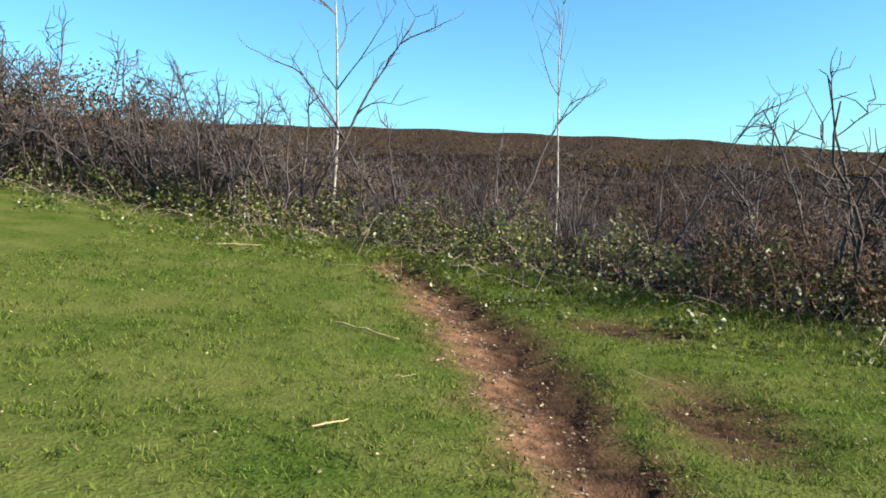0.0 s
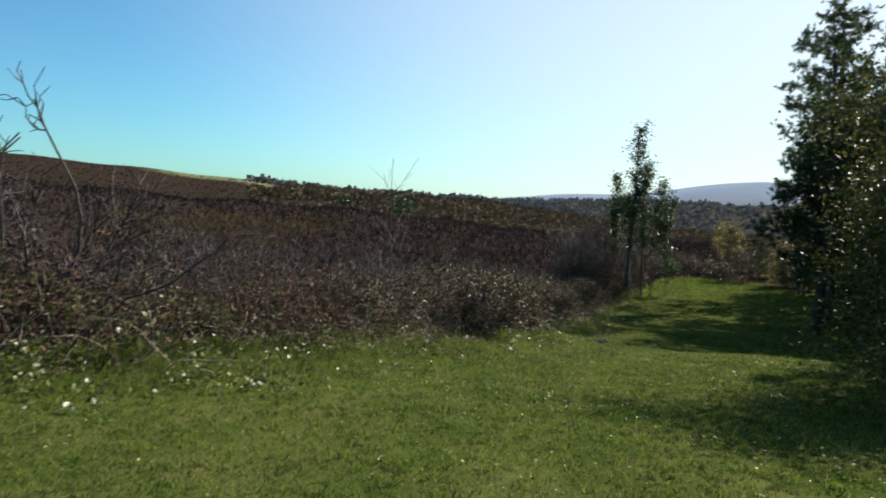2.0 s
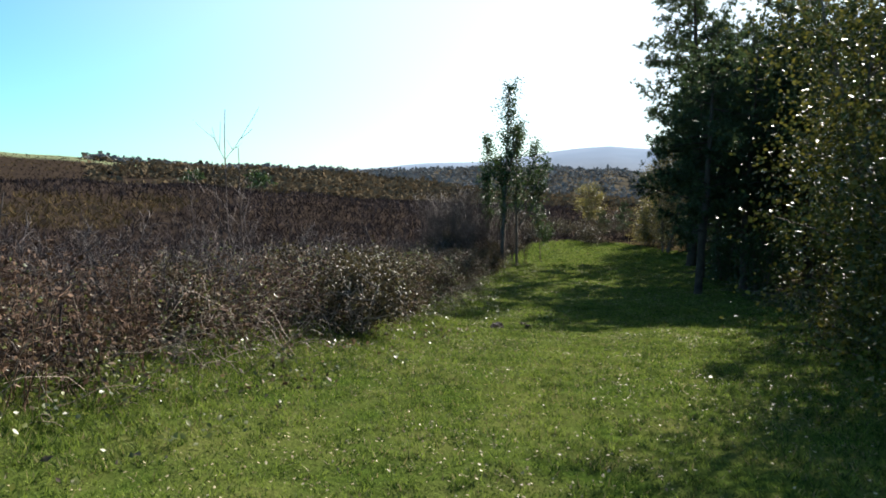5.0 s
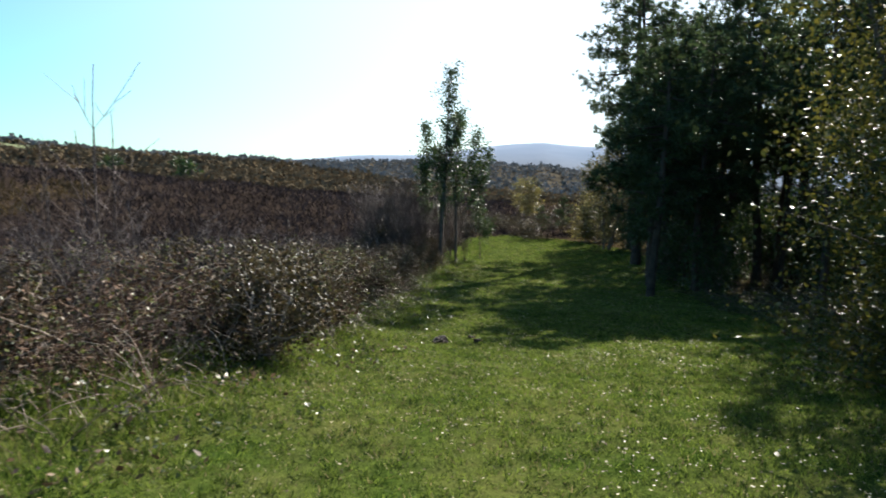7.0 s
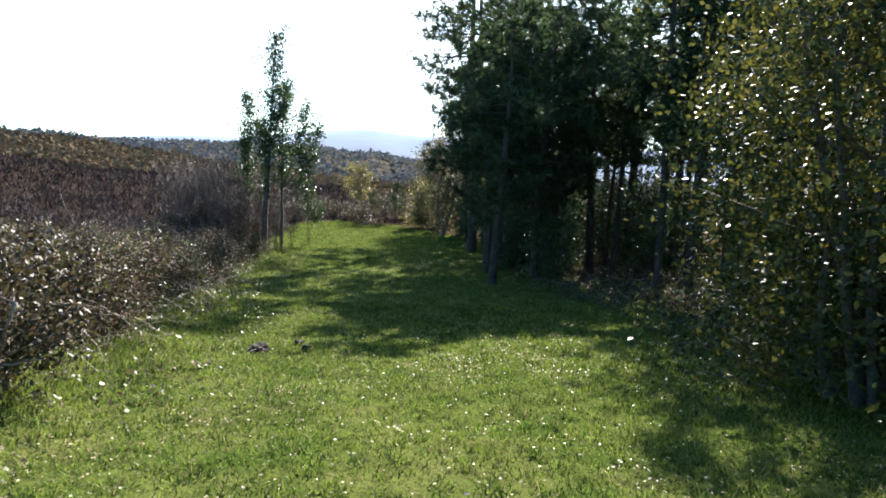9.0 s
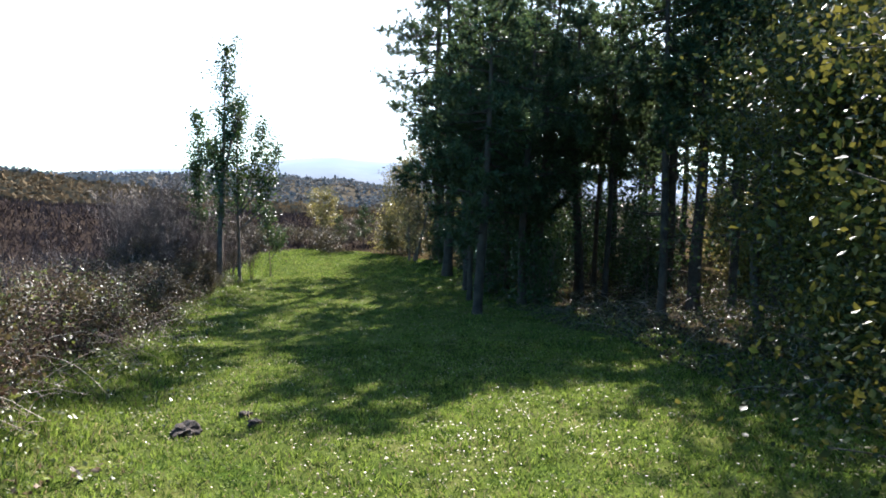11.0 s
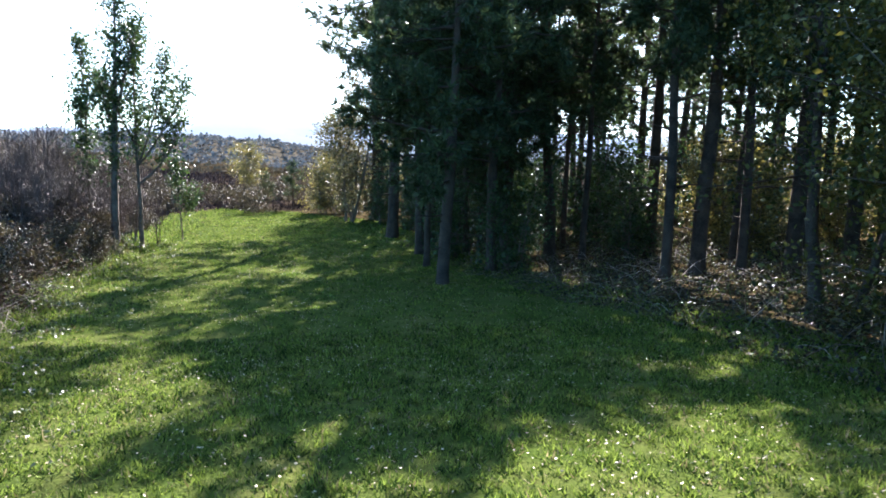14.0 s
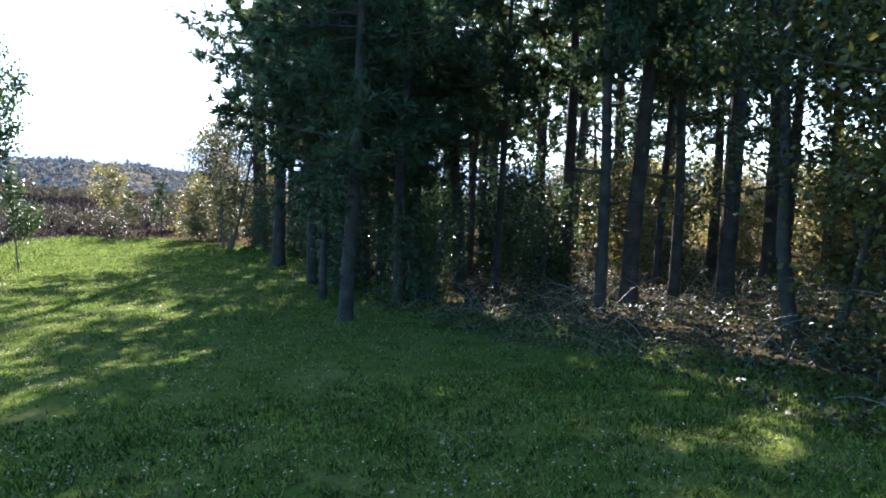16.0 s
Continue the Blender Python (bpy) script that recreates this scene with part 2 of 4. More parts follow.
class Mesher:
    """Gathers vertices and faces with three or four corners and makes one mesh of them."""

    def __init__(self):
        self.v, self.f3, self.f4, self.n = [], [], [], 0

    def add(self, verts, tris=None, quads=None):
        verts = np.asarray(verts, float).reshape(-1, 3)
        if tris is not None and len(tris):
            self.f3.append(np.asarray(tris, int).reshape(-1, 3) + self.n)
        if quads is not None and len(quads):
            self.f4.append(np.asarray(quads, int).reshape(-1, 4) + self.n)
        self.v.append(verts)
        self.n += len(verts)

    def tube(self, pts, radii, sides=5, cap=True):
        pts, radii = np.asarray(pts, float), np.asarray(radii, float)
        k = len(pts)
        d = np.gradient(pts, axis=0)
        d /= np.linalg.norm(d, axis=1)[:, None] + 1e-9
        ref = np.array([0.31, 0.17, 0.93]) if abs(d[0][2]) < 0.9 else np.array([0.95, 0.3, 0.05])
        u = np.cross(d, ref)
        u /= np.linalg.norm(u, axis=1)[:, None] + 1e-9
        w = np.cross(d, u)
        a = np.arange(sides) * 2 * math.pi / sides
        ring = pts[:, None] + radii[:, None, None] * (np.cos(a)[None, :, None] * u[:, None] + np.sin(a)[None, :, None] * w[:, None])
        i, j = np.meshgrid(np.arange(k - 1), np.arange(sides), indexing="ij")
        j2 = (j + 1) % sides
        q = np.stack([i * sides + j, i * sides + j2, (i + 1) * sides + j2, (i + 1) * sides + j], -1).reshape(-1, 4)
        tip = [(k - 1) * sides + np.array([0, s, s + 1]) for s in range(1, sides - 1)] if cap else None
        self.add(ring.reshape(-1, 3), tip, q)

    def leaves(self, at, size, flat=0.0, long=1.6, fold=0.25):
        """Pointed leaves of two bent halves round the places given."""
        at = np.asarray(at, float)
        k = len(at)
        size = np.broadcast_to(size, (k,))
        d = rng.normal(size=(k, 3))
        d[:, 2] *= 1 - flat
        d /= np.linalg.norm(d, axis=1)[:, None]
        u = rng.normal(size=(k, 3))
        if flat:
            u = u * (1 - flat) + np.cross(d, (0, 0, 1)) * flat * 2
        s = np.cross(d, np.cross(u, d))
        s /= np.linalg.norm(s, axis=1)[:, None] + 1e-9
        nrm = np.cross(d, s)
        L, W = (size * long)[:, None], (size * 0.5)[:, None]
        v = np.stack([at, at + d * L * 0.45 + s * W + nrm * W * fold, at + d * L, at + d * L * 0.45 - s * W + nrm * W * fold], 1)
        b = np.arange(k)[:, None] * 4
        self.add(v.reshape(-1, 3), np.concatenate([b + [0, 1, 2], b + [0, 2, 3]]))

    def blades(self, at, tall, wide, lean=0.5):
        """Upright tapering blades, one triangle each."""
        at = np.asarray(at, float)
        k = len(at)
        a = rng.uniform(0, 2 * math.pi, k)
        s = np.stack([np.cos(a), np.sin(a), np.zeros(k)], 1) * (np.broadcast_to(wide, (k,)) / 2)[:, None]
        t = rng.normal(size=(k, 3)) * lean
        t[:, 2] = 1
        t *= (np.broadcast_to(tall, (k,)) / np.linalg.norm(t, axis=1))[:, None]
        v = np.stack([at - s, at + s, at + t], 1)
        self.add(v.reshape(-1, 3), np.arange(3 * k).reshape(-1, 3))

    def mesh(self, name, mat, soft=True):
        me = bpy.data.meshes.new(name)
        v = np.concatenate(self.v)
        f3 = np.concatenate(self.f3) if self.f3 else np.zeros((0, 3), int)
        f4 = np.concatenate(self.f4) if self.f4 else np.zeros((0, 4), int)
        me.vertices.add(len(v))
        me.vertices.foreach_set("co", v.astype(np.float32).ravel())
        loops = np.concatenate([f3.ravel(), f4.ravel()]).astype(np.int32)
        me.loops.add(len(loops))
        me.loops.foreach_set("vertex_index", loops)
        me.polygons.add(len(f3) + len(f4))
        starts = np.concatenate([np.arange(len(f3)) * 3, len(f3) * 3 + np.arange(len(f4)) * 4]).astype(np.int32)
        me.polygons.foreach_set("loop_start", starts)
        me.polygons.foreach_set("use_smooth", np.full(len(starts), soft))
        me.materials.append(mat)
        me.update(calc_edges=True)
        me.validate()
        return me

    def object(self, name, mat, parent=None, label="", soft=True):
        ob = new(name, self.mesh(name, mat, soft))
        ob.parent = parent
        if label:
            ob["label"] = label
        return ob


def base(name, label, category, group="", at=(0, 0, 0), turn=0.0, size=1.0):
    ob = tagged(new(name), label, category, group)
    ob.matrix_world = pose(*at, 0, 0, turn)
    ob.scale = (size, size, size)
    return ob


def branch(start, way, length, bend, steps, lift=0.0):
    """A wandering line of points."""
    p, d = np.array(start, float), np.array(way, float)
    pts = [p.copy()]
    for _ in range(steps):
        d = d + rng.normal(size=3) * bend + np.array([0, 0, lift])
        d /= np.linalg.norm(d)
        p = p + d * length / steps
        pts.append(p.copy())
    return np.array(pts)


def side_way(axis, up, spread):
    a = rng.uniform(0, 2 * math.pi)
    w = np.array([math.cos(a), math.sin(a), 0]) * spread + np.asarray(axis) * up
    return w / np.linalg.norm(w)

# ---- ground: one sheet to the horizon ----


def ground_material():
    m = bpy.data.materials.new("heath_ground")
    m.use_nodes = True
    nt = m.node_tree
    n, ln = nt.nodes, nt.links
    p = n["Principled BSDF"]
    p.inputs["Roughness"].default_value = 0.95
    p.inputs["Specular IOR Level"].default_value = 0.0
    geo = n.new("ShaderNodeNewGeometry")

    def patch(scale, low, high, detail=6):
        t = n.new("ShaderNodeTexNoise")
        t.inputs["Scale"].default_value, t.inputs["Detail"].default_value = scale, detail
        ln.new(geo.outputs["Position"], t.inputs["Vector"])
        r = n.new("ShaderNodeValToRGB")
        r.color_ramp.elements[0].position, r.color_ramp.elements[1].position = 0.32, 0.7
        r.color_ramp.elements[0].color, r.color_ramp.elements[1].color = (*low, 1), (*high, 1)
        ln.new(t.outputs["Fac"], r.inputs["Fac"])
        return r.outputs["Color"], t.outputs["Fac"]

    turf, _ = patch(16, (0.013, 0.027, 0.005), (0.085, 0.13, 0.02), 9)
    fine, fine_h = patch(38, (0.018, 0.032, 0.006), (0.1, 0.14, 0.025))
    worn, _ = patch(1.4, (0.02, 0.038, 0.007), (0.115, 0.1, 0.038), 7)
    soil, _ = patch(7, (0.04, 0.022, 0.014), (0.20, 0.11, 0.065))
    moor, _ = patch(0.6, (0.014, 0.011, 0.010), (0.05, 0.036, 0.026))
    litter, _ = patch(9, (0.022, 0.02, 0.010), (0.085, 0.06, 0.032))
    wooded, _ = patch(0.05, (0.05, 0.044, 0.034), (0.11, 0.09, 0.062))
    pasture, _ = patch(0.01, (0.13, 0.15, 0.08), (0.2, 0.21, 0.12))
    # air haze painted as a pale blue colour over the farthest ground
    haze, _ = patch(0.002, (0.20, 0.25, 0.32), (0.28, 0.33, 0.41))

    def mix(a, b, fac):
        k = n.new("ShaderNodeMix")
        k.data_type = "RGBA"
        if isinstance(fac, str):
            at = n.new("ShaderNodeAttribute")
            at.attribute_name = fac
            ln.new(at.outputs["Fac"], k.inputs[0])
        else:
            k.inputs[0].default_value = fac
        ln.new(a, k.inputs[6])
        ln.new(b, k.inputs[7])
        return k.outputs[2]

    c = mix(turf, fine, 0.45)
    c = mix(c, worn, 0.5)
    c = mix(c, litter, "litter")
    c = mix(c, moor, "moor")
    c = mix(c, soil, "soil")
    # darker soil colour on the bare earth right of the gully line
    dark_right, _ = patch(12, (0.012, 0.008, 0.006), (0.05, 0.03, 0.02))
    c = mix(c, dark_right, "dark_right")
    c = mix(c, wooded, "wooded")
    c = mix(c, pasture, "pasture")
    c = mix(c, haze, "haze_amount")
    ln.new(c, p.inputs["Base Color"])
    bp = n.new("ShaderNodeBump")
    bp.inputs["Strength"].default_value, bp.inputs["Distance"].default_value = 0.6, 0.04
    ln.new(fine_h, bp.inputs["Height"])
    ln.new(bp.outputs["Normal"], p.inputs["Normal"])
    return m


def wood_edge(x):
    """Where the turf of the ride gives way to the floor of the pine wood."""
    return np.interp(x, (-40, 0, 8, 13, 18, 24, 30, 40, 50, 58), (-14, -8, -4.2, -2.2, -3.2, -4.2, -3.4, -3.2, -2.6, 2))


def build_ground():
    rings = np.concatenate([[0.02], np.geomspace(0.35, 45, 170), np.geomspace(46, 4600, 80)])
    turns = np.linspace(0, 2 * math.pi, 481)[:-1]
    rr, aa = np.meshgrid(rings, turns, indexing="ij")
    x, y = CENTRE[0] + rr * np.cos(aa), CENTRE[1] + rr * np.sin(aa)
    z = height(x, y)
    g = Mesher()
    k, s = rr.shape
    i, j = np.meshgrid(np.arange(k - 1), np.arange(s), indexing="ij")
    j2 = (j + 1) % s
    g.add(np.stack([x, y, z], -1).reshape(-1, 3), None, np.stack([i * s + j, (i + 1) * s + j, (i + 1) * s + j2, i * s + j2], -1).reshape(-1, 4))
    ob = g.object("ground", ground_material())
    yaw = np.degrees(np.arctan2(-(x - CENTRE[0]), y - CENTRE[1]))
    beyond = y - edge(x)
    masks = {
        "soil": np.clip(mud(x, y) * 1.3, 0, 1),
        "dark_right": np.clip(mud(x, y) * 1.6 * smooth(-0.08, 0.16, x - gully_line(x, y)) * smooth(11, 9.5, y), 0, 1),
        "moor": np.maximum(smooth(0.6, 2.2, beyond), smooth(55, 62, x)) * np.where(rr < 2000, 1, 1),
        "litter": smooth(0.8, -1.2, y - wood_edge(x)),
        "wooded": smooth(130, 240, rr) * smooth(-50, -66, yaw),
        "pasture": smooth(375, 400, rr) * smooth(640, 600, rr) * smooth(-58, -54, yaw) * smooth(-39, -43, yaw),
        "haze_amount": smooth(1000, 2700, rr) * 0.95,
    }
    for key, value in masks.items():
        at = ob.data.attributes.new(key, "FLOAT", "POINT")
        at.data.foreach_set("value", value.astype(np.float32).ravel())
    return tagged(ob, "short green turf ride running down across open heath", "ground", kind="structure")


build_ground()

# ---- trees and shrubs, built standing at the origin ----


def needle_tufts(g, at, way, size, count, wide):
    """Bristling tufts of needles at the places given, each leaning the way of its twig."""
    at, way = np.repeat(at, count, 0), np.repeat(way, count, 0)
    d = way * 0.7 + rng.normal(size=at.shape) * 0.62
    d /= np.linalg.norm(d, axis=1)[:, None]
    s = np.cross(d, rng.normal(size=at.shape))
    s /= np.linalg.norm(s, axis=1)[:, None]
    a = at - d * 0.03
    L = size * rng.uniform(0.7, 1.25, len(at))[:, None]
    v = np.stack([a - s * wide, a + s * wide, a + d * L], 1)
    g.add(v.reshape(-1, 3), np.arange(len(v) * 3).reshape(-1, 3))


def build_pine(tall, clear, reach, lean=0.02, limbs=46, thick=0.21, coarse=False):
    tree = base("pine_tree", "tall dark Scots pine with bare lower trunk beside the ride", "tree", "pines of the wood")
    trunk, limb, crown = Mesher(), Mesher(), Mesher()
    line = branch((0, 0, -0.4), (rng.normal() * lean, rng.normal() * lean, 1), tall + 0.4, 0.018, 14, 0.02)
    rad = thick * (1 - np.linspace(0, 1, 15) ** 1.3) + 0.015
    rad[0] *= 1.45
    trunk.tube(line, rad, 9)
    for k in range(limbs + 8):
        stub = k >= limbs
        f = rng.uniform(0.12, clear) if stub else clear + (0.985 - clear) * ((k + rng.uniform(0, 1)) / limbs)
        q = f * 14
        i = min(int(q), 13)
        p = line[i] * (1 - q + i) + line[i + 1] * (q - i)
        form = 1 - abs((f - clear) / (1 - clear) - 0.32) * 1.05
        L = rng.uniform(0.4, 1.5) if stub else reach * max(form, 0.18) * rng.uniform(0.6, 1.15)
        w = side_way((0, 0, 1), rng.uniform(-0.25, 0.2) + 0.5 * max(f - 0.75, 0), 1)
        b = branch(p, w, L, 0.13, 6, 0.03)
        limb.tube(b, np.linspace(0.012 + 0.013 * L, 0.006, 7), 3 if coarse else 4)
        if stub:
            continue
        at, way = [], []
        for c in range(2 + int(L * 2) if coarse else 3 + int(L * 4)):
            u = rng.uniform(0.25, 1)
            o = b[min(int(u * 6), 5)]
            d = (b[-1] - b[0]) / L + rng.normal(size=3) * 0.75
            d /= np.linalg.norm(d)
            t = branch(o, d, rng.uniform(0.25, 0.75), 0.2, 3, 0.08)
            if not coarse:
                limb.tube(t[::3], (0.009, 0.004), 3, False)
            for e in (1, 2, 3):
                at.append(t[e] + rng.normal(size=3) * 0.06), way.append((t[e] - t[e - 1]) / np.linalg.norm(t[e] - t[e - 1]))
        needle_tufts(crown, np.array(at), np.array(way), *((0.36, 9, 0.05) if coarse else (0.26, 14, 0.028)))
    trunk.object("trunk", M_BARK, tree)
    tagged(limb.object("branchwork", M_BARK, tree), kind="stuff")
    crown.object("crown", M_NEEDLE, tree, "dark green needle tufts")
    return tree


def build_leafy(name, label, category, group, tall, wide, stems, leaf_mat, leaf=0.055, clumps=150, per=60, bottom=0.1, bark=M_WOODBARK, puff=0.42, spire=False, thick=0.07):
    """A many-stemmed leafy tree or bush: stems, limbs and a crown of leaf clumps round the limbs' ends."""
    tree = base(name, label, category, group)
    limb, crown = Mesher(), Mesher()
    tips = []
    for s in range(stems):
        a = rng.uniform(0, 2 * math.pi)
        out = 0.015 if spire else rng.uniform(0.02, 0.35)
        h = tall * rng.uniform(0.62, 0.98) if s else tall * 0.97
        off = np.array([math.cos(a), math.sin(a), 0]) * rng.uniform(0, 0.12) * wide
        line = branch(off + (0, 0, -0.3), (math.cos(a) * out, math.sin(a) * out, 1), h, 0.025 if spire else 0.06, 10, 0.05)
        r0 = thick * h / tall
        trunk = Mesher()
        trunk.tube(line, np.linspace(r0, 0.012, 11) * np.array([1.3] + [1] * 10), 7)
        trunk.object("trunk", bark, tree)
        for k in range(max(6, int(clumps / stems / 2.5))):
            f = bottom + (1 - bottom) * (k + rng.uniform()) / max(6, int(clumps / stems / 2.5))
            i = min(int(f * 10), 9)
            L = wide * rng.uniform(0.35, 1.0) * ((0.3 + 0.9 * math.sin(math.pi * (0.12 + 0.83 * (f - bottom) / (1 - bottom)))) if spire else (1 - abs(f - 0.5) * 0.9)) * 0.62
            b = branch(line[i] + (line[i + 1] - line[i]) * rng.uniform(), side_way((0, 0, 1), rng.uniform(0.0, 0.9) if not spire else rng.uniform(0.6, 1.8), 1), L + 0.2, 0.16, 5, 0.05)
            limb.tube(b, np.linspace(0.008 + 0.009 * L, 0.004, 6), 4)
            tips += [b[3], b[4], b[5]]
    tips = np.array(tips)
    tips = tips[rng.permutation(len(tips))[:clumps]]
    for t in tips:
        k = int(per * rng.uniform(0.5, 1.4))
        crown.leaves(t + rng.normal(size=(k, 3)) * np.array([1, 1, 0.75]) * puff * rng.uniform(0.55, 1.1), leaf * rng.uniform(0.6, 1.3, k))
    tagged(limb.object("branchwork", bark, tree), kind="stuff")
    crown.object("crown", leaf_mat, tree)
    return tree


def build_bare(name, label, category, group, tall, stems, mat, twig_mat=None, spread=0.5, limbs=9, twigs=7, thick=0.03, bend=0.14, crook=0.22):
    """A leafless shrub or young tree: stems, forking limbs and fine twigs."""
    tree = base(name, label, category, group)
    for s in range(stems):
        trunk, fine = Mesher(), Mesher()
        w = side_way((0, 0, 1), 1, spread * rng.uniform(0.3, 1))
        h = tall * rng.uniform(0.6, 1) if s else tall
        line = branch((rng.normal() * 0.05 * stems ** 0.5, rng.normal() * 0.05 * stems ** 0.5, -0.15), w, h, bend, 9, 0.10)
        trunk.tube(line, np.linspace(thick, 0.006, 10), 6)
        for k in range(limbs):
            f = rng.uniform(0.25, 0.97)
            i = min(int(f * 9), 8)
            axis = (line[i + 1] - line[i]) / np.linalg.norm(line[i + 1] - line[i])
            b = branch(line[i], side_way(axis, rng.uniform(0.7, 1.5), 1), h * rng.uniform(0.16, 0.42) * (1.15 - f * 0.5), crook, 5, 0.08)
            fine.tube(b, np.linspace(thick * 0.42, 0.004, 6), 3)
            for q in range(twigs):
                j = rng.integers(1, 6)
                t = branch(b[j], side_way((b[-1] - b[0]) / np.linalg.norm(b[-1] - b[0]), rng.uniform(0.6, 1.4), 1), h * rng.uniform(0.05, 0.16), crook, 2, 0.08)
                fine.tube(t, (0.0055, 0.0045, 0.003), 3, False)
        stem = trunk.object("stem", mat, tree)
        tagged(fine.object("twigwork", twig_mat or mat, stem), kind="stuff")
    return tree


def place(ob, x, y, turn=0.0, size=1.0, sink=0.0, first=False):
    m = pose(x, y, float(height(x, y)) - sink, 0, 0, turn)
    if first:
        ob.matrix_basis = m @ Matrix.Diagonal((size, size, size, 1))
        return ob
    c = copy_thing(ob, m)
    c.scale = (size, size, size)
    return c


def scatter(kinds, spots, label_from=None):
    """Stands copies of the kinds at the spots (x, y, size); each kind's first stands as itself."""
    used = set()
    for k, (x, y, s) in enumerate(spots):
        i = k % len(kinds)
        place(kinds[i], x, y, rng.uniform(0, 360), s, 0.0, i not in used)
        used.add(i)


# the pine wood
pines = [build_pine(15.5, 0.42, 3.2), build_pine(13.5, 0.46, 2.7, 0.02), build_pine(16.5, 0.5, 3.0, 0.02, 44, 0.22)]
thin_pines = [build_pine(12.5, 0.4, 2.4, 0.02, 40, 0.115), build_pine(11.5, 0.45, 2.2, 0.03, 36, 0.10)]
great_pine = build_pine(19.5, 0.42, 5.2, 0.01, 50, 0.36)
place(great_pine, 52.5, -3.7, 0, 1.0, 0, True)
# bushy young pines whose boughs come low over the ride's edge
low_pines = [build_pine(8.6, 0.28, 2.8, 0.02, 40, 0.13), build_pine(9.4, 0.34, 2.6, 0.03, 38, 0.14)]
scatter(low_pines, [(29.4, -1.3, 1.0), (31.6, -3.2, 0.95), (33.2, -4.1, 1.0), (35.6, -2.2, 1.0), (38.2, -3.2, 1.0), (60.0, 0.7, 0.34), (61.0, 2.4, 0.28), (58.5, -1.6, 0.4)])
scatter(thin_pines, [(28.2, -6.2, 0.95), (32.6, -1.7, 0.8), (35.2, -3.6, 0.85), (33.2, -6.6, 0.9), (49.5, -5.2, 0.9), (36.5, -7.5, 0.9), (28.7, -8.6, 0.95), (30.6, -9.8, 0.9)])
PINE_SPOTS = [(41.5, -2.4, 1.0), (37.2, -4.8, 0.85), (44.5, -6.6, 0.95), (46.5, -9.0, 1.0), (34.6, -6.2, 0.8), (39.8, -6.4, 0.85), (33.8, -9.2, 0.85), (28.9, -7.5, 0.85), (28.3, -9.7, 0.85), (30.6, -13.8, 0.95), (32.0, -18.2, 1.0), (26.4, -12.4, 0.85), (24.6, -15.6, 0.9), (26.0, -19.6, 0.95)]
back_pines = [build_pine(14.5, 0.38, 3.2, 0.02, 40, 0.2, True), build_pine(13.0, 0.4, 2.8, 0.02, 38, 0.17, True), build_pine(16.0, 0.45, 3.2, 0.02, 42, 0.21, True)]
BACK_SPOTS = []
for k in range(40):
    x = 28 + (k % 10) * 4.6 + rng.uniform(-2, 2)
    y = -13.5 - (k // 10) * 4.6 + rng.uniform(-1.8, 1.8)
    BACK_SPOTS.append((x, y, rng.uniform(0.8, 1.08)))
scatter(back_pines, BACK_SPOTS[:32])
PINE_SPOTS += [(39.5, -9.5, 0.6), (56.0, -6.0, 0.9), (58.5, -8.0, 0.95), (55.0, -9.0, 0.9)]
scatter(pines, PINE_SPOTS)

# leafy trees at the wood's edge; some are added out of view to cast shade
sallow = build_leafy("sallow_tree", "sallow with green and yellowing autumn leaves at the ride's edge", "tree", "sallows", 5.7, 3.0, 7, M_LEAF, 0.042, 330, 115, 0.03)
place(sallow, 14.4, -2.5, 40, 1.06, 0, True)
sallow_low = build_leafy("sallow_bush", "low spreading sallow bush with yellowing leaves", "bush", "sallow bushes", 3.2, 2.9, 7, M_LEAF, 0.042, 230, 110, 0.02)
# the third is added out of view for its shade on the turf
scatter([sallow_low], [(10.9, -1.9, 1.0), (9.4, -4.2, 1.2), (7.9, -3.4, 1.0), (17.6, -3.9, 0.85)])
sallow2 = build_leafy("sallow_tree", "dense young sallow with dull green leaves in shade", "tree", "sallows", 6.2, 3.8, 6, M_LEAF, 0.055, 300, 80, 0.03)
# the last two are added for shade, at or past the view's edge
scatter([sallow2], [(12.6, -5.4, 1.12), (7.6, -6.4, 1.0), (19.2, -9.6, 0.9), (15.8, -8.6, 1.0), (22.5, -14.5, 1.0), (18, -15, 1.1), (4.0, -10.5, 1.0), (20.4, -5.4, 0.95), (17.6, -5.2, 0.8)])
aspen = build_leafy("goat_willow", "tall leaning willow with yellow-green leaves before the pines", "tree", "tall willows", 8.6, 4.4, 2, M_LEAF, 0.065, 230, 46, 0.36, M_BARK, 0.4, False, 0.13)
# the last three stand unseen, added to shade the bushes and ground before them
scatter([aspen], [(22.6, -8.4, 0.95), (21.0, -11.4, 0.9), (19.4, -7.2, 0.8), (21.4, -5.6, 0.95), (23.8, -6.3, 0.95), (14.6, -7.6, 0.95), (12.4, -9.8, 1.0), (8.4, -10.6, 1.0)])
lacy = build_leafy("silver_birch", "slender birch with thin lacy foliage at the edge of the pines", "tree", "lacy birches", 9.0, 3.4, 3, M_BIRCHLEAF, 0.085, 280, 34, 0.12, M_WOODBARK, 0.36, False, 0.09)
scatter([lacy], [(50.5, -1.6, 1.0), (54.5, -2.6, 0.8), (44, -6.5, 1.0)])
under = build_leafy("understorey_holly", "dark leafy understorey bush beneath the pines", "bush", "understorey bushes", 5.2, 3.4, 5, M_HAW, 0.12, 160, 22, 0.03)
UNDER = [(40 + (k % 6) * 4.2 + rng.uniform(-2, 2), -11.5 - (k // 6) * 6.0 + rng.uniform(-1.5, 1.5), rng.uniform(0.6, 1.15)) for k in range(12)]
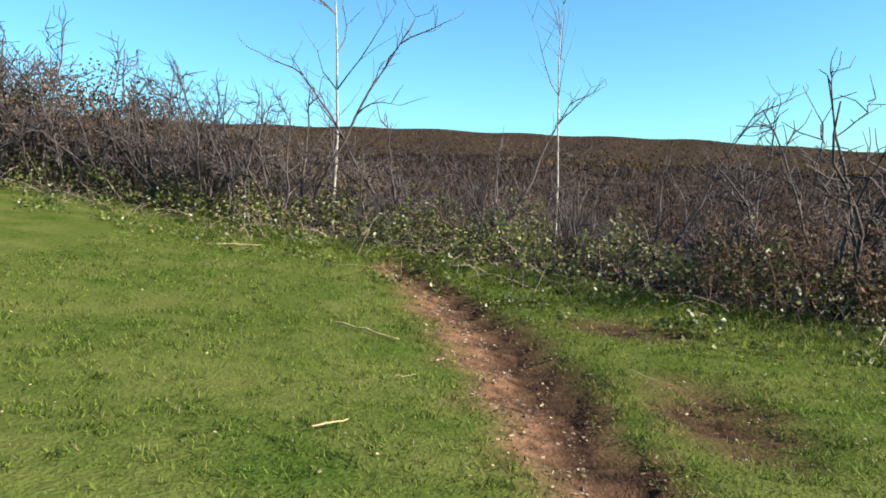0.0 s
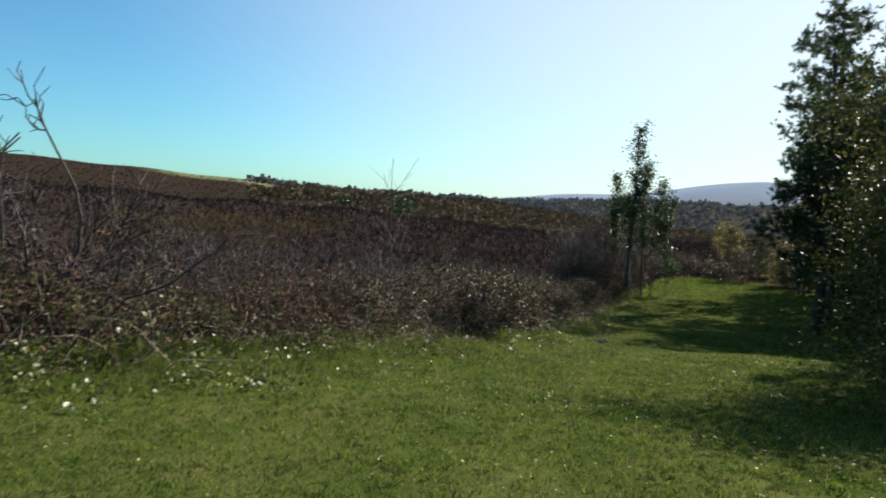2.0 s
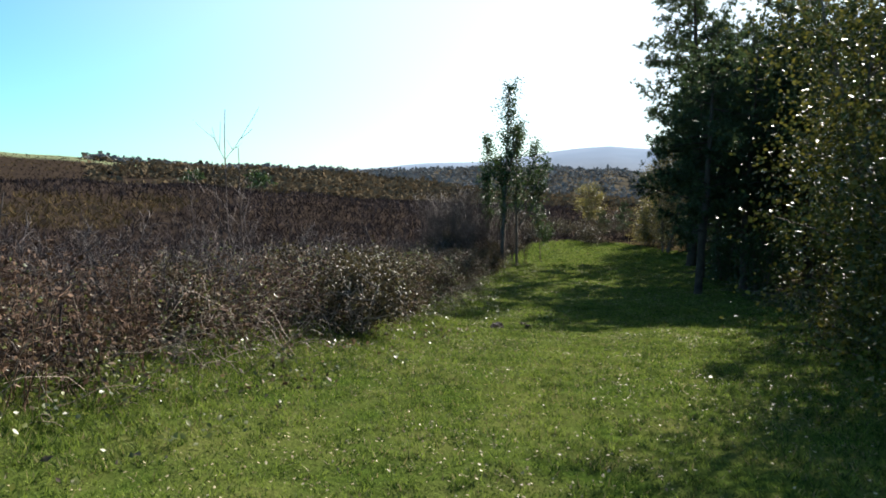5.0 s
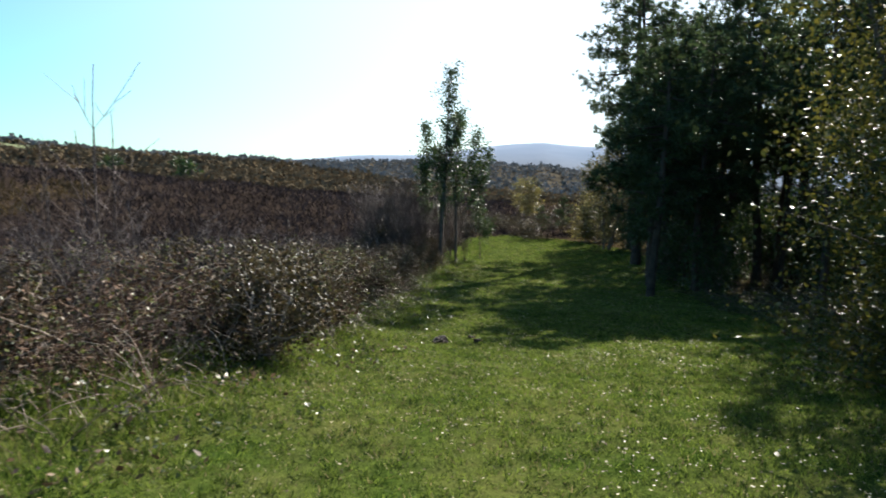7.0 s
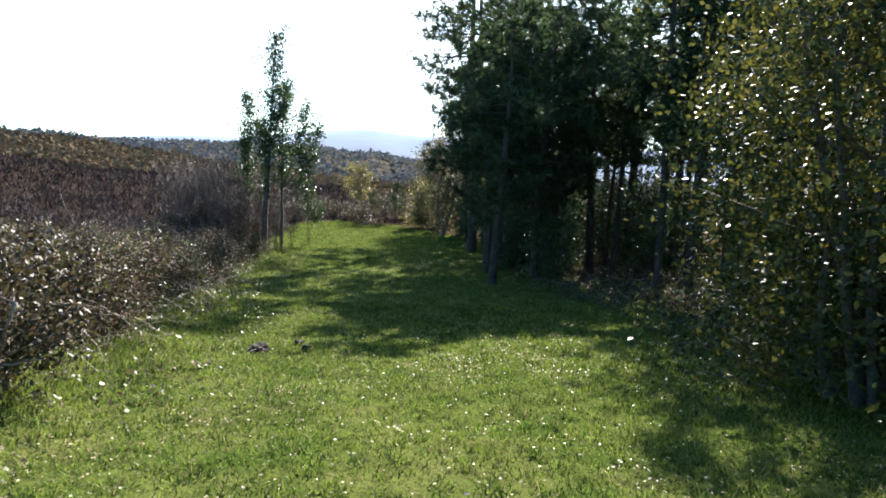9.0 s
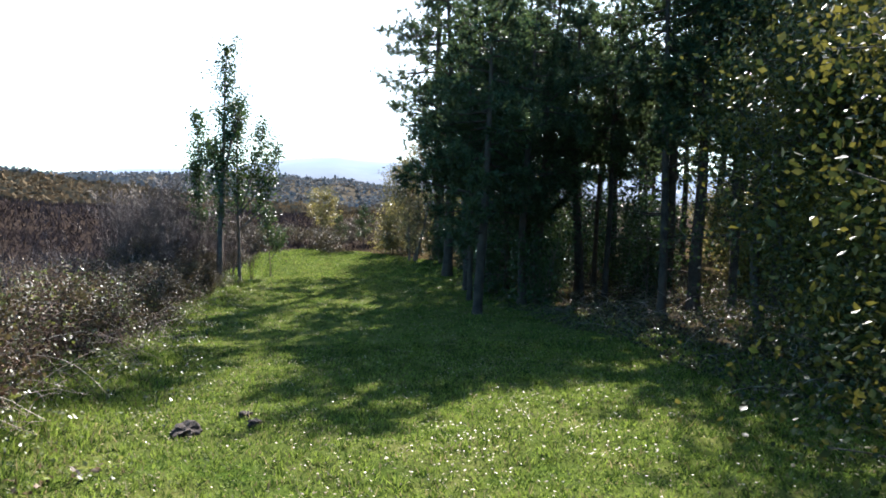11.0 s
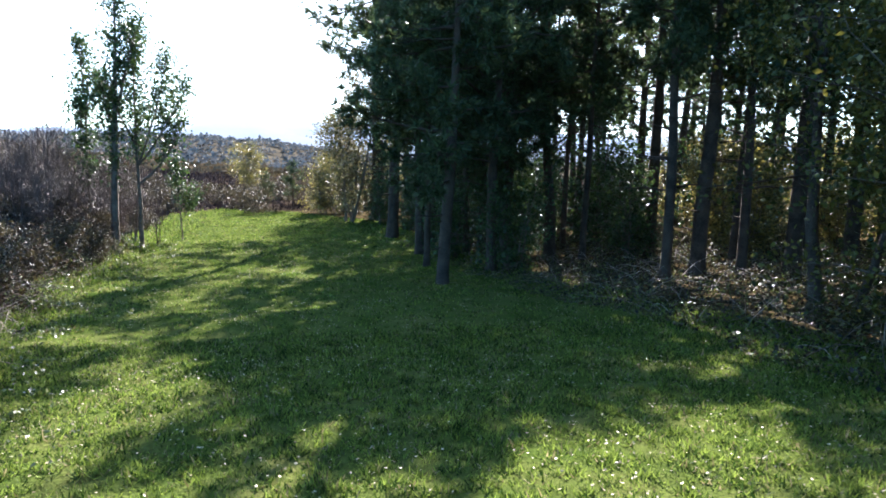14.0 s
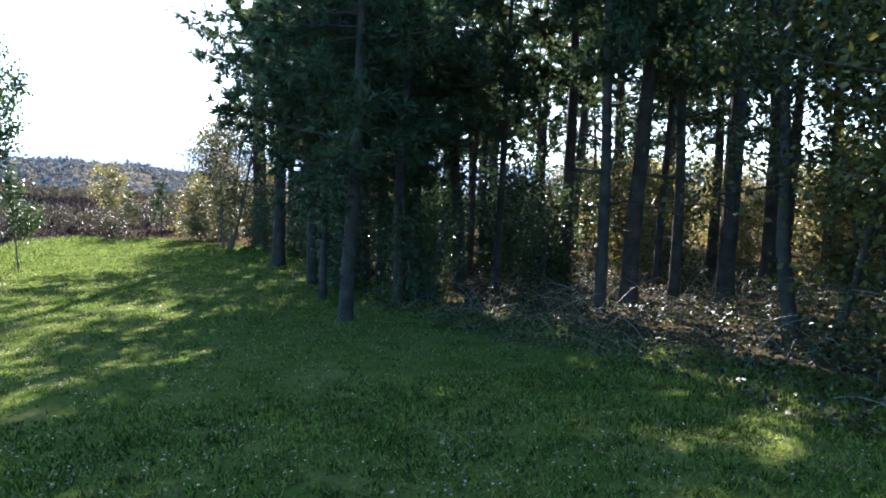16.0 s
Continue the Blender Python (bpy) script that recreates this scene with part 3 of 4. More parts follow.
UNDER += [(36.0, -5.6, 0.6), (39.5, -4.8, 0.45), (43.0, -5.6, 0.5), (46.8, -5.0, 0.5), (33.6, -8.5, 0.6), (51.0, -6.0, 0.7), (34, -4.6, 0.55), (31.6, -3.8, 0.55), (34.6, -2.9, 0.5), (38.0, -3.9, 0.55), (42.0, -4.3, 0.55), (45.5, -4.0, 0.5), (48.5, -3.2, 0.5), (38, -9.5, 0.9), (43, -9, 0.9), (24, -18, 1.1), (20, -20, 1.1), (23, -22, 1.2), (17, -19, 1.0)]
UNDER += [(22 + 4.0 * k + rng.uniform(-1, 1), -35 + rng.uniform(-2, 2), 1.1) for k in range(12)]
scatter([under], UNDER)

# the holly trees by the ride


def build_holly(label, tall, prongs, bottom, reach, thick, leaf_mat=M_HAW):
    """A narrow upright tree: a stem and steep side leaders (height, bearing, length, spread), each clad in short leafy twigs."""
    tree = base("holly_tree", label, "tree", "hollies by the ride")
    trunk, limb, crown = Mesher(), Mesher(), Mesher()
    line = branch((0, 0, -0.3), (rng.normal() * 0.015, rng.normal() * 0.015, 1), tall + 0.3, 0.025, 12, 0.04)
    trunk.tube(line, np.linspace(thick, 0.014, 13) * np.array([1.4] + [1] * 12), 8)
    axes = [(line, bottom)]
    for f, bearing, length, spread in prongs:
        i = min(int(f * 12), 11)
        a = radians(bearing)
        b = branch(line[i], (math.cos(a) * spread, math.sin(a) * spread, 1), length, 0.05, 8, 0.07)
        limb.tube(b, np.linspace(thick * 0.5, 0.008, 9), 6)
        axes.append((b, 0.35))
    for pts, low in axes:
        k = len(pts) - 1
        total = np.linalg.norm(pts[-1] - pts[0])
        for f in np.arange(low, 1.0, 0.09 / total):
            f = min(f + rng.uniform(0, 0.05), 0.995)
            i = min(int(f * k), k - 1)
            p = pts[i] + (pts[i + 1] - pts[i]) * (f * k - i)
            u = (f - low) / (1 - low)
            L = reach * (0.35 + 0.75 * math.sin(math.pi * min(0.18 + 0.8 * u, 0.95))) * rng.uniform(0.2, 1.3)
            t = branch(p, side_way((0, 0, 1), rng.uniform(0.4, 1.6), 1), L, 0.18, 4, 0.08)
            limb.tube(t, np.linspace(0.012, 0.004, 5), 3)
            for e in (1, 2, 3, 4):
                m = rng.integers(5, 20)
                crown.leaves(t[e] + rng.normal(size=(m, 3)) * rng.uniform(0.09, 0.17), 0.07 * rng.uniform(0.6, 1.3, m), 0, 1.5)
    trunk.object("trunk", M_WOODBARK, tree)
    tagged(limb.object("branchwork", M_WOODBARK, tree), kind="stuff")
    crown.object("crown", leaf_mat, tree)
    return tree


place(build_holly("slender spire-shaped holly tree standing beside the ride", 8.9, [(0.5, 280, 2.6, 0.25), (0.45, 80, 1.8, 0.3)], 0.27, 1.05, 0.13), 37.6, 7.0, 0, 1.0, 0, True)
place(build_holly("leaning young holly with forking leafy leaders and a bare lower stem", 7.0, [(0.42, 265, 3.6, 0.5), (0.46, 250, 3.0, 0.9), (0.34, 285, 2.4, 1.2), (0.55, 60, 2.2, 0.5)], 0.4, 0.78, 0.08), 38.5, 6.4, 0, 1.0, 0, True)
place(build_holly("short narrow holly with sparse leaves beside a taller one", 6.4, [(0.5, 100, 1.5, 0.3)], 0.34, 0.7, 0.06), 38.3, 7.9, 0, 1.0, 0, True)
place(build_holly("low leafy holly sapling at the ride's edge", 2.9, [(0.4, 270, 1.2, 0.8)], 0.5, 0.5, 0.03), 41.6, 5.5, 0, 1.0, 0, True)
sapling = build_bare("bare_sapling", "thin upright leafless sapling in the scrub", "tree", "bare saplings", 4.2, 5, M_TWIG, M_TWIG, 0.16, 10, 7, 0.024, 0.04, 0.08)
scatter([sapling], [(37.6, 8.6, 1.0), (37.0, 9.6, 0.95), (38.2, 10.2, 0.9), (39.5, 9.4, 1.0), (36.0, 8.4, 0.8), (37.2, 7.8, 0.7), (38.8, 9.0, 1.05), (36.6, 10.4, 0.9), (35.2, 8.9, 0.7), (36.4, 9.2, 0.85), (35.6, 9.9, 0.75), (37.6, 8.0, 0.8), (38.4, 7.5, 0.7), (39.0, 7.2, 0.75), (39.8, 7.8, 0.85), (40.4, 6.2, 0.6), (34.6, 8.0, 0.6), (38.0, 11.2, 0.95), (39.8, 10.6, 0.9), (41.6, 8.4, 0.8), (40.8, 7.0, 0.8)])

slim = build_bare("bare_sapling", "slim straight leafless saplings rising from one root", "tree", "bare saplings", 4.0, 4, M_TWIG, M_TWIG, 0.1, 4, 3, 0.013, 0.025, 0.05)
scatter([slim], [(15.0, 8.4, 1.0), (14.5, 8.9, 0.7)])

# birches and snags above the bank
birch = build_bare("birch_sapling", "leafless white-stemmed young birch above the scrub", "tree", "birches", 6.6, 1, M_BIRCH, M_TWIG, 0.05, 12, 6, 0.042, 0.04, 0.12)
birch_b = build_bare("birch_sapling", "thin leafless white birch stem above the scrub", "tree", "birches", 6.8, 1, M_BIRCH, M_TWIG, 0.03, 6, 5, 0.034, 0.03, 0.08)
place(birch, -2.3, 14.0, 0, 1.0, 0, True)
place(birch_b, 2.9, 17.8, 0, 1.0, 0, True)
snag = build_bare("dead_sapling", "burnt leaning dead sapling with few twigs", "tree", "snags", 4.0, 2, M_BURNT, M_BURNT, 0.4, 7, 5, 0.04)
scatter([snag], [(-0.9, 13.2, 1.1), (-2.8, 13.6, 1.2), (0.9, 13.0, 0.95), (3.3, 10.7, 0.85)])

# burnt gorse skeletons
gorse = [build_bare("burnt_gorse", "leafless burnt gorse bush with black crooked stems", "shrub", "burnt gorse", 2.15, 5, M_BURNT, M_BURNT, 0.95, 6, 6, 0.02, 0.19, 0.36) for _ in range(4)]
spots = [(5.0, 8.1, 1.5), (6.0, 7.7, 1.45), (6.8, 8.2, 1.3), (5.5, 8.9, 1.5), (4.3, 9.5, 1.3), (-8.5, 15.0, 1.5), (-7.0, 14.4, 1.4), (-10.5, 16.5, 1.6), (-5.6, 14.6, 1.35), (-4.6, 13.6, 1.2), (-9.6, 14.6, 1.3)]
for k in range(44):
    x = rng.uniform(-17, -2.0)
    spots.append((x, float(edge(x)) + rng.uniform(1.2, 4.2), rng.uniform(1.1, 1.5) + 0.45 * float(smooth(-3, -9, x))))
for k in range(48):
    x = rng.uniform(7.5, 24)
    spots.append((x, float(edge(x)) + rng.uniform(1.5, 4.2), rng.uniform(0.6, 1.0)))
for k in range(110):
    x = rng.uniform(-8, 33)
    spots.append((x, float(edge(x)) + 1.6 + rng.gamma(1.6, 2.0), rng.uniform(0.6, 1.15)))
scatter(gorse, spots)

withered = build_leafy("withered_shrub", "tangled shrub with withered brown leaves among burnt gorse", "shrub", "withered shrubs", 2.3, 2.2, 8, M_DEADLEAF, 0.04, 150, 34, 0.05, M_BURNT, 0.22, False, 0.02)
scatter([withered], [(-12.5, 17.6, 1.25), (-9.4, 15.8, 1.2), (-6.8, 15.8, 1.0), (-4.2, 15.2, 0.9), (-1.6, 14.8, 0.75), (-14.5, 18.6, 1.3), (-8.0, 17.5, 1.3), (5.6, 11.0, 0.6), (1.6, 14.2, 0.6), (10.4, 10.2, 0.6), (17.4, 9.8, 0.65), (23.5, 9.6, 0.7), (29.6, 9.8, 0.75), (20.6, 8.8, 0.65), (26.4, 8.8, 0.65)])

# bushes at the ride's far end
bush = build_leafy("thorn_bush", "low dark thorn and gorse bush at the end of the ride", "bush", "thorn bushes", 1.7, 2.0, 6, M_MOUND, 0.065, 90, 24, 0.02, M_WOODBARK, 0.3, False, 0.03)
scatter([bush], [(57.5 + 3.2 * (k % 4) + rng.uniform(-1, 1) + 0.03 * (k - 9) ** 2, -8 + 1.35 * k + rng.uniform(-0.8, 0.8), rng.uniform(0.7, 1.35)) for k in range(20)])
mound = build_leafy("bramble_mound", "rounded withered bramble mound with brown and olive leaves", "bush", "bramble mounds", 1.35, 1.5, 9, M_MOUND, 0.036, 130, 52, 0.0, M_CANE, 0.17, False, 0.012)
scatter([mound], [(14.2, 5.75, 0.95), (16.4, 7.0, 1.1), (18.2, 6.5, 1.0), (20.4, 7.4, 1.1), (12.2, 7.8, 0.8), (22.6, 7.0, 0.9), (31.0, 9.0, 1.0), (36.5, 7.6, 0.7), (17.6, 8.6, 1.15), (25.4, 7.6, 0.85), (45.0, 7.4, 0.8), (24.0, 6.8, 0.85), (27.2, 7.0, 0.9), (29.4, 7.4, 1.0), (33.0, 7.5, 0.9), (35.0, 7.2, 0.75), (37.0, 8.5, 1.25), (38.6, 9.5, 1.35), (35.8, 9.4, 1.3), (38.0, 7.6, 0.9)])
gold = build_leafy("young_oak", "small tree with golden autumn leaves", "tree", "golden trees", 4.6, 2.6, 5, M_GOLD, 0.10, 130, 34, 0.08)
scatter([gold], [(66, -6.5, 1.0), (56.6, -1.0, 0.8), (58.2, -2.4, 0.7), (80, 4, 0.9), (33.5, -12.5, 0.8), (36.5, -14, 0.9), (30, -16.5, 0.8), (34, -22, 1.1), (40, -26, 1.0), (28, -24, 1.1), (47, -24, 1.1), (24, -25, 1.0), (60, -9, 1.0), (31, -27, 1.1), (36, -25, 0.9), (44, -22, 0.9), (38, -30, 1.2), (52, -22, 1.1), (48, -30, 1.2), (33, -32, 1.2), (42, -33, 1.2), (57, -27, 1.2), (26, -31, 1.2), (31, -19, 0.6), (35, -17.5, 0.55), (39, -17, 0.6), (28.5, -20.5, 0.6), (33, -25.5, 0.8), (42, -19, 0.6), (37.5, -21, 0.7), (29, -29, 0.9), (24, -28, 0.9), (45, -27, 0.9)])

lone = build_leafy("lone_tree", "small dark rounded tree standing on the moor's skyline", "tree", "trees on the moor", 5.0, 3.6, 3, M_HAW, 0.35, 60, 12, 0.2)
scatter([lone], [(142, 77, 1.15), (149, 82, 0.7), (128, 84, 0.8), (136, 92, 0.6)])

# ---- undergrowth that nobody could count ----


def spots_in(n, x0, x1, near, far, power=1.0):
    x = rng.uniform(x0, x1, n)
    d = near + (far - near) * rng.uniform(0, 1, n) ** power
    return x, edge(x) + d + 0.55 * wave(x, 0.3 * d, 2.6, 71) + 0.3 * wave(x, d, 1.1, 72), d


def build_bank():
    lf, dead, cane = Mesher(), Mesher(), Mesher()
    x, y, d = spots_in(210000, -14, 40, -1.5, 4.6, 0.95)
    lump = np.clip(0.5 + 0.6 * wave(x, y, 1.5, 21) + 0.3 * wave(x, y, 0.6, 22), 0, 1.2)
    top = (0.07 + 0.62 * smooth(-0.7, 1.8, d)) * (0.1 + 1.5 * lump) + smooth(11, 16, x) * smooth(32, 24, x) * 0.55 * smooth(0, 1, d)
    keep = rng.uniform(0, 1, len(x)) < (0.2 + 1.1 * lump) * (0.3 + 0.7 * smooth(-1.0, 1.3, d)) * np.maximum(np.clip(2.2 * lump - 0.7, 0, 1), smooth(0.1, 1.2, d))
    x, y, d, top = x[keep], y[keep], d[keep], top[keep]
    z = height(x, y) + top * rng.uniform(0.1, 1, len(x)) ** 0.6
    at = np.stack([x, y, z], 1)
    brown = rng.uniform(0, 1, len(x)) < 0.27 + 0.33 * smooth(5, 9, x) - 0.28 * smooth(14, 18, x) + 0.35 * wave(x, y, 3.1, 23) - 0.4 * smooth(1.5, 0.2, d)
    lf.leaves(at[~brown], (0.044 - 0.012 * smooth(5, 9, x[~brown])) * rng.uniform(0.5, 1.4, (~brown).sum()), 0.3, 1.4)
    dead.leaves(at[brown], 0.032 * rng.uniform(0.5, 1.5, brown.sum()), 0.15, 2.0)
    x, y, d = spots_in(3800, -14, 40, 0.1, 4.0)
    for a, b in zip(x, y):
        w = side_way((0, 0, 1), rng.uniform(0.5, 1.6), 1)
        L = rng.uniform(0.35, 1.25)
        t = branch((a, b, float(height(a, b))), w, L, 0.2, 6, -0.14)
        cane.tube(t, np.linspace(0.0055, 0.0025, 7), 3, False)
    # upright dead bracken stalks with short side fronds
    stalk = Mesher()
    x, y, d = spots_in(2600, 3, 37, 0.5, 3.8)
    for a, b in zip(x, y):
        if wave(a, b, 3.4, 24) < -0.25:
            continue
        t = branch((a, b, float(height(a, b)) - 0.03), side_way((0, 0, 1), rng.uniform(2.0, 5.0), 1), rng.uniform(0.6, 1.45), 0.09, 5, -0.03)
        stalk.tube(t, np.linspace(0.006, 0.0025, 6), 3, False)
        for e in (2, 3, 4, 5):
            q = branch(t[e], side_way((0, 0, 1), rng.uniform(-0.2, 0.8), 1), rng.uniform(0.12, 0.34), 0.25, 3, -0.2)
            stalk.tube(q, (0.005, 0.004, 0.003, 0.002), 3, False)
            stalk.leaves(q[1:] + rng.normal(size=(3, 3)) * 0.02, 0.03 * rng.uniform(0.6, 1.4, 3), 0.2, 2.0)
    tagged(stalk.object("bracken_stalks", M_STALK), "upright dead reddish-brown bracken stalks on the bank", "bracken", kind="stuff")
    # longer canes that arch above the mounds
    x, y, d = spots_in(460, 11, 28, 0.9, 2.8)
    for a, b in zip(x, y):
        t = branch((a, b, float(height(a, b)) + 0.3), side_way((0, 0, 1), rng.uniform(0.25, 0.8), 1), rng.uniform(1.2, 2.3), 0.16, 9, -0.16)
        cane.tube(t, np.linspace(0.0062, 0.0028, 10), 3, False)
    tagged(lf.object("bramble_leaves", M_BRAMBLE), "tangled low bramble leaves along the bank", "bramble", kind="stuff")
    tagged(dead.object("dead_bracken", M_DEADLEAF), "withered brown bracken and leaves on the bank", "bracken", kind="stuff")
    tagged(cane.object("bramble_canes", M_CANE), "pale dry arching bramble canes", "bramble", kind="stuff")


build_bank()


def build_moor():
    g, o = Mesher(), Mesher()
    n = 250000
    r = np.exp(rng.uniform(math.log(4), math.log(420), n))
    a = rng.uniform(math.radians(-15), math.radians(150), n)
    x, y = CENTRE[0] + r * np.cos(a), CENTRE[1] + r * np.sin(a)
    keep = ((y - edge(x) > 1.8 + 0.8 * wave(x, y, 3.0, 35)) & (x < 57)) | (x > 58 + 0.15 * np.clip(6 - y, 0, 50)) | ((x > 56) & (y > 9))
    keep &= (r < 135) | (np.degrees(np.arctan2(-(x - CENTRE[0]), y - CENTRE[1])) > -52 + rng.normal(size=n) * 3)
    x, y, r = x[keep], y[keep], r[keep]
    d = np.clip(y - edge(x), 0, 50)
    size = np.clip(r / 28, 0.5, 9)
    lump = 0.6 + 0.5 * wave(x, y, 6, 31) + 0.3 * wave(x, y, 23, 32)
    tall = (0.42 + 0.35 * smooth(1, 4, d)) * np.clip(lump, 0.5, 1.6) * np.clip(size, 0.8, 1.7)
    olive = wave(x, y, 70, 33) + 0.4 * wave(x, y, 17, 34) + smooth(60, 300, r) * 0.7 > 0.55
    at = np.stack([x, y, height(x, y) - 0.05], 1)
    g.blades(at[~olive], tall[~olive], 0.012 + 0.07 * (size[~olive] - 0.45), 0.95)
    o.blades(at[olive], tall[olive], 0.012 + 0.08 * (size[olive] - 0.45), 0.95)
    dead = Mesher()
    pick = (r < 45) & (rng.uniform(0, 1, len(x)) < 0.12)
    q = at[pick] + rng.normal(size=(pick.sum(), 3)) * (0.15, 0.15, 0)
    q[:, 2] = height(q[:, 0], q[:, 1]) - 0.05
    dead.blades(q, tall[pick] * rng.uniform(0.9, 1.7, len(q)), 0.012 + 0.007 * size[pick], 0.7)
    tagged(dead.object("dead_stems", M_GREYSTEM), "pale weathered dead stems standing in the heather", "stems", kind="stuff")
    tagged(g.object("heather_scrub", M_SCRUB), "dark purple-brown burnt heather covering the moor", "heather", kind="stuff")
    tagged(o.object("moor_scrub", M_SCRUB_OLIVE), "olive-brown scrub patches on the moor", "scrub", kind="stuff")


build_moor()


def build_far_woods():
    """Rounded, uneven tree crowns on the far hillsides."""
    g = Mesher()
    n = 40000
    r = np.exp(rng.uniform(math.log(130), math.log(1000), n))
    yaw = rng.uniform(-112, -48, n)
    x, y = CENTRE[0] - r * np.sin(np.radians(yaw)), CENTRE[1] + r * np.cos(np.radians(yaw))
    keep = (wave(x, y, 120, 51) + 0.5 * wave(x, y, 40, 52) > -0.7 + 0.6 * smooth(-62, -50, yaw)) & (r > 135)
    x, y, r = x[keep], y[keep], r[keep]
    x, y, r = x[:24000], y[:24000], r[:24000]
    s = np.clip(r / 150, 1.2, 4.2) * rng.uniform(0.7, 1.3, len(x))
    c = np.repeat(np.stack([x, y, height(x, y)], 1), 6, 0)
    s = np.repeat(s, 6)
    off = rng.normal(size=c.shape)
    off[:, 2] = np.abs(off[:, 2])
    off /= np.linalg.norm(off, axis=1)[:, None]
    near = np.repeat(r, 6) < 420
    q, w = c + off * s[:, None] * (0.75, 0.75, 0.8), s * rng.uniform(0.6, 1.0, len(s))
    g.leaves(q[near], w[near], 0.4, 1.1)
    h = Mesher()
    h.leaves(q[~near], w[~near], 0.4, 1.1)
    tagged(h.object("distant_woods", M_HAZED_WOOD), "hazy woodland on the farthest hillsides", "woods", kind="stuff")
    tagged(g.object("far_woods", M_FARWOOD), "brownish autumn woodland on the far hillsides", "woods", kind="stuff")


build_far_woods()


def build_turf():
    g, dry, lit = Mesher(), Mesher(), Mesher()
    n = 760000
    near = rng.uniform(0, 1, n) < 0.82
    x = np.where(near, rng.uniform(-5, 24, n), rng.uniform(22, 58, n))
    low, high = np.maximum(wood_edge(x) - 0.8, -4.5), edge(x) + 1.3
    y = low + (high - low) * rng.uniform(0, 1, n)
    tuft = np.stack([x, y], 1).reshape(-1, 8, 2)
    tuft[:, 1:] = tuft[:, :1] + rng.normal(size=tuft[:, 1:].shape) * 0.035
    x, y = tuft.reshape(-1, 2).T
    keep = rng.uniform(0, 1, n) > mud(x, y) * 1.4
    x, y = x[keep], y[keep]
    clump = np.clip(wave(x, y, 0.35, 45) * 1.6 + wave(x, y, 0.9, 46), -1, 1.5)
    rough = smooth(-1.4, 0.5, y - edge(x)) * (0.8 + 0.4 * wave(x, y, 0.9, 49)) + smooth(1.6, 0, y - wood_edge(x)) * 0.3
    tall = (0.04 + 0.018 * clump + 0.10 * rough) * rng.uniform(0.6, 1.4, len(x)) * (1 + x / 90)
    at = np.stack([x, y, height(x, y) - 0.004], 1)
    pale = rng.uniform(0, 1, len(x)) < 0.05 + 0.12 * np.clip(wave(x, y, 1.7, 47) + 0.5 * wave(x, y, 0.6, 48), 0, 1)
    g.blades(at[~pale], tall[~pale], 0.0095 + 0.0006 * np.clip(x[~pale] - 10, 0, 50), 0.85)
    dry.blades(at[pale], tall[pale] * 1.1, 0.007 + 0.0005 * np.clip(x[pale], 0, 50), 0.9)
    n = 62000
    x = rng.uniform(-5, 40, n)
    y = np.maximum(wood_edge(x), -5) + (edge(x) + 0.6 - np.maximum(wood_edge(x), -5)) * rng.uniform(0, 1, n)
    keep = rng.uniform(0, 1, n) < 0.1 + 1.2 * smooth(1, 8, x) * np.clip(0.35 + 0.6 * wave(x, y, 1.2, 43) + 0.6 * wave(x, y, 4.0, 44), 0, 1) ** 1.6
    x, y = x[keep], y[keep]
    lit.leaves(np.stack([x, y, height(x, y) + rng.uniform(0.012, 0.05, len(x))], 1), 0.0145 * rng.uniform(0.5, 1.5, len(x)), 0.7, 1.5)
    tagged(g.object("grass", M_GRASS), "short grazed green grass of the ride", "grass", kind="stuff")
    tagged(dry.object("dry_grass", M_GRASS_PALE), "pale dry blades among the green grass", "grass", kind="stuff")
    tagged(lit.object("leaf_litter", M_LITTER), "scattered pale fallen leaves on the turf", "leaves", kind="stuff")


build_turf()


def build_right_verge():
    """Rough low growth between the ride and the wood."""
    lf, dead, cane = Mesher(), Mesher(), Mesher()
    n = 70000
    x = rng.uniform(15.5, 40, n)
    d = rng.uniform(0, 1, n) ** 1.2 * 16
    y = wood_edge(x) + 1.0 - d + 0.5 * wave(x, 0 * x, 4, 61)
    z = height(x, y) + (0.08 + 0.45 * smooth(0, 1.5, d)) * (0.6 + 0.5 * wave(x, y, 1.5, 62)) * rng.uniform(0.1, 1, n) * np.maximum(smooth(34, 24, x), smooth(3, 6, d))
    at = np.stack([x, y, z], 1)
    b = rng.uniform(0, 1, n) < 0.6
    lf.leaves(at[~b], 0.04 * rng.uniform(0.6, 1.3, (~b).sum()), 0.3, 1.4)
    dead.leaves(at[b], 0.04 * rng.uniform(0.6, 1.3, b.sum()), 0.3, 1.7)
    for k in range(700):
        a = rng.uniform(16, 34)
        c = float(wood_edge(a)) + 0.6 - rng.uniform(0, 9)
        t = branch((a, c, float(height(a, c))), side_way((0, 0, 1), rng.uniform(0.5, 1.6), 1), rng.uniform(0.4, 1.3), 0.1, 6, -0.16)
        cane.tube(t, np.linspace(0.006, 0.003, 7), 3, False)
    tagged(lf.object("verge_brambles", M_BRAMBLE), "low brambles in shade along the wood edge", "bramble", kind="stuff")
    tagged(dead.object("verge_bracken", M_MOUND), "dead brown bracken along the wood edge", "bracken", kind="stuff")
    tagged(cane.object("verge_canes", M_CANE), "dry canes and stalks along the wood edge", "bramble", kind="stuff")


build_right_verge()

# ---- small things on the turf ----


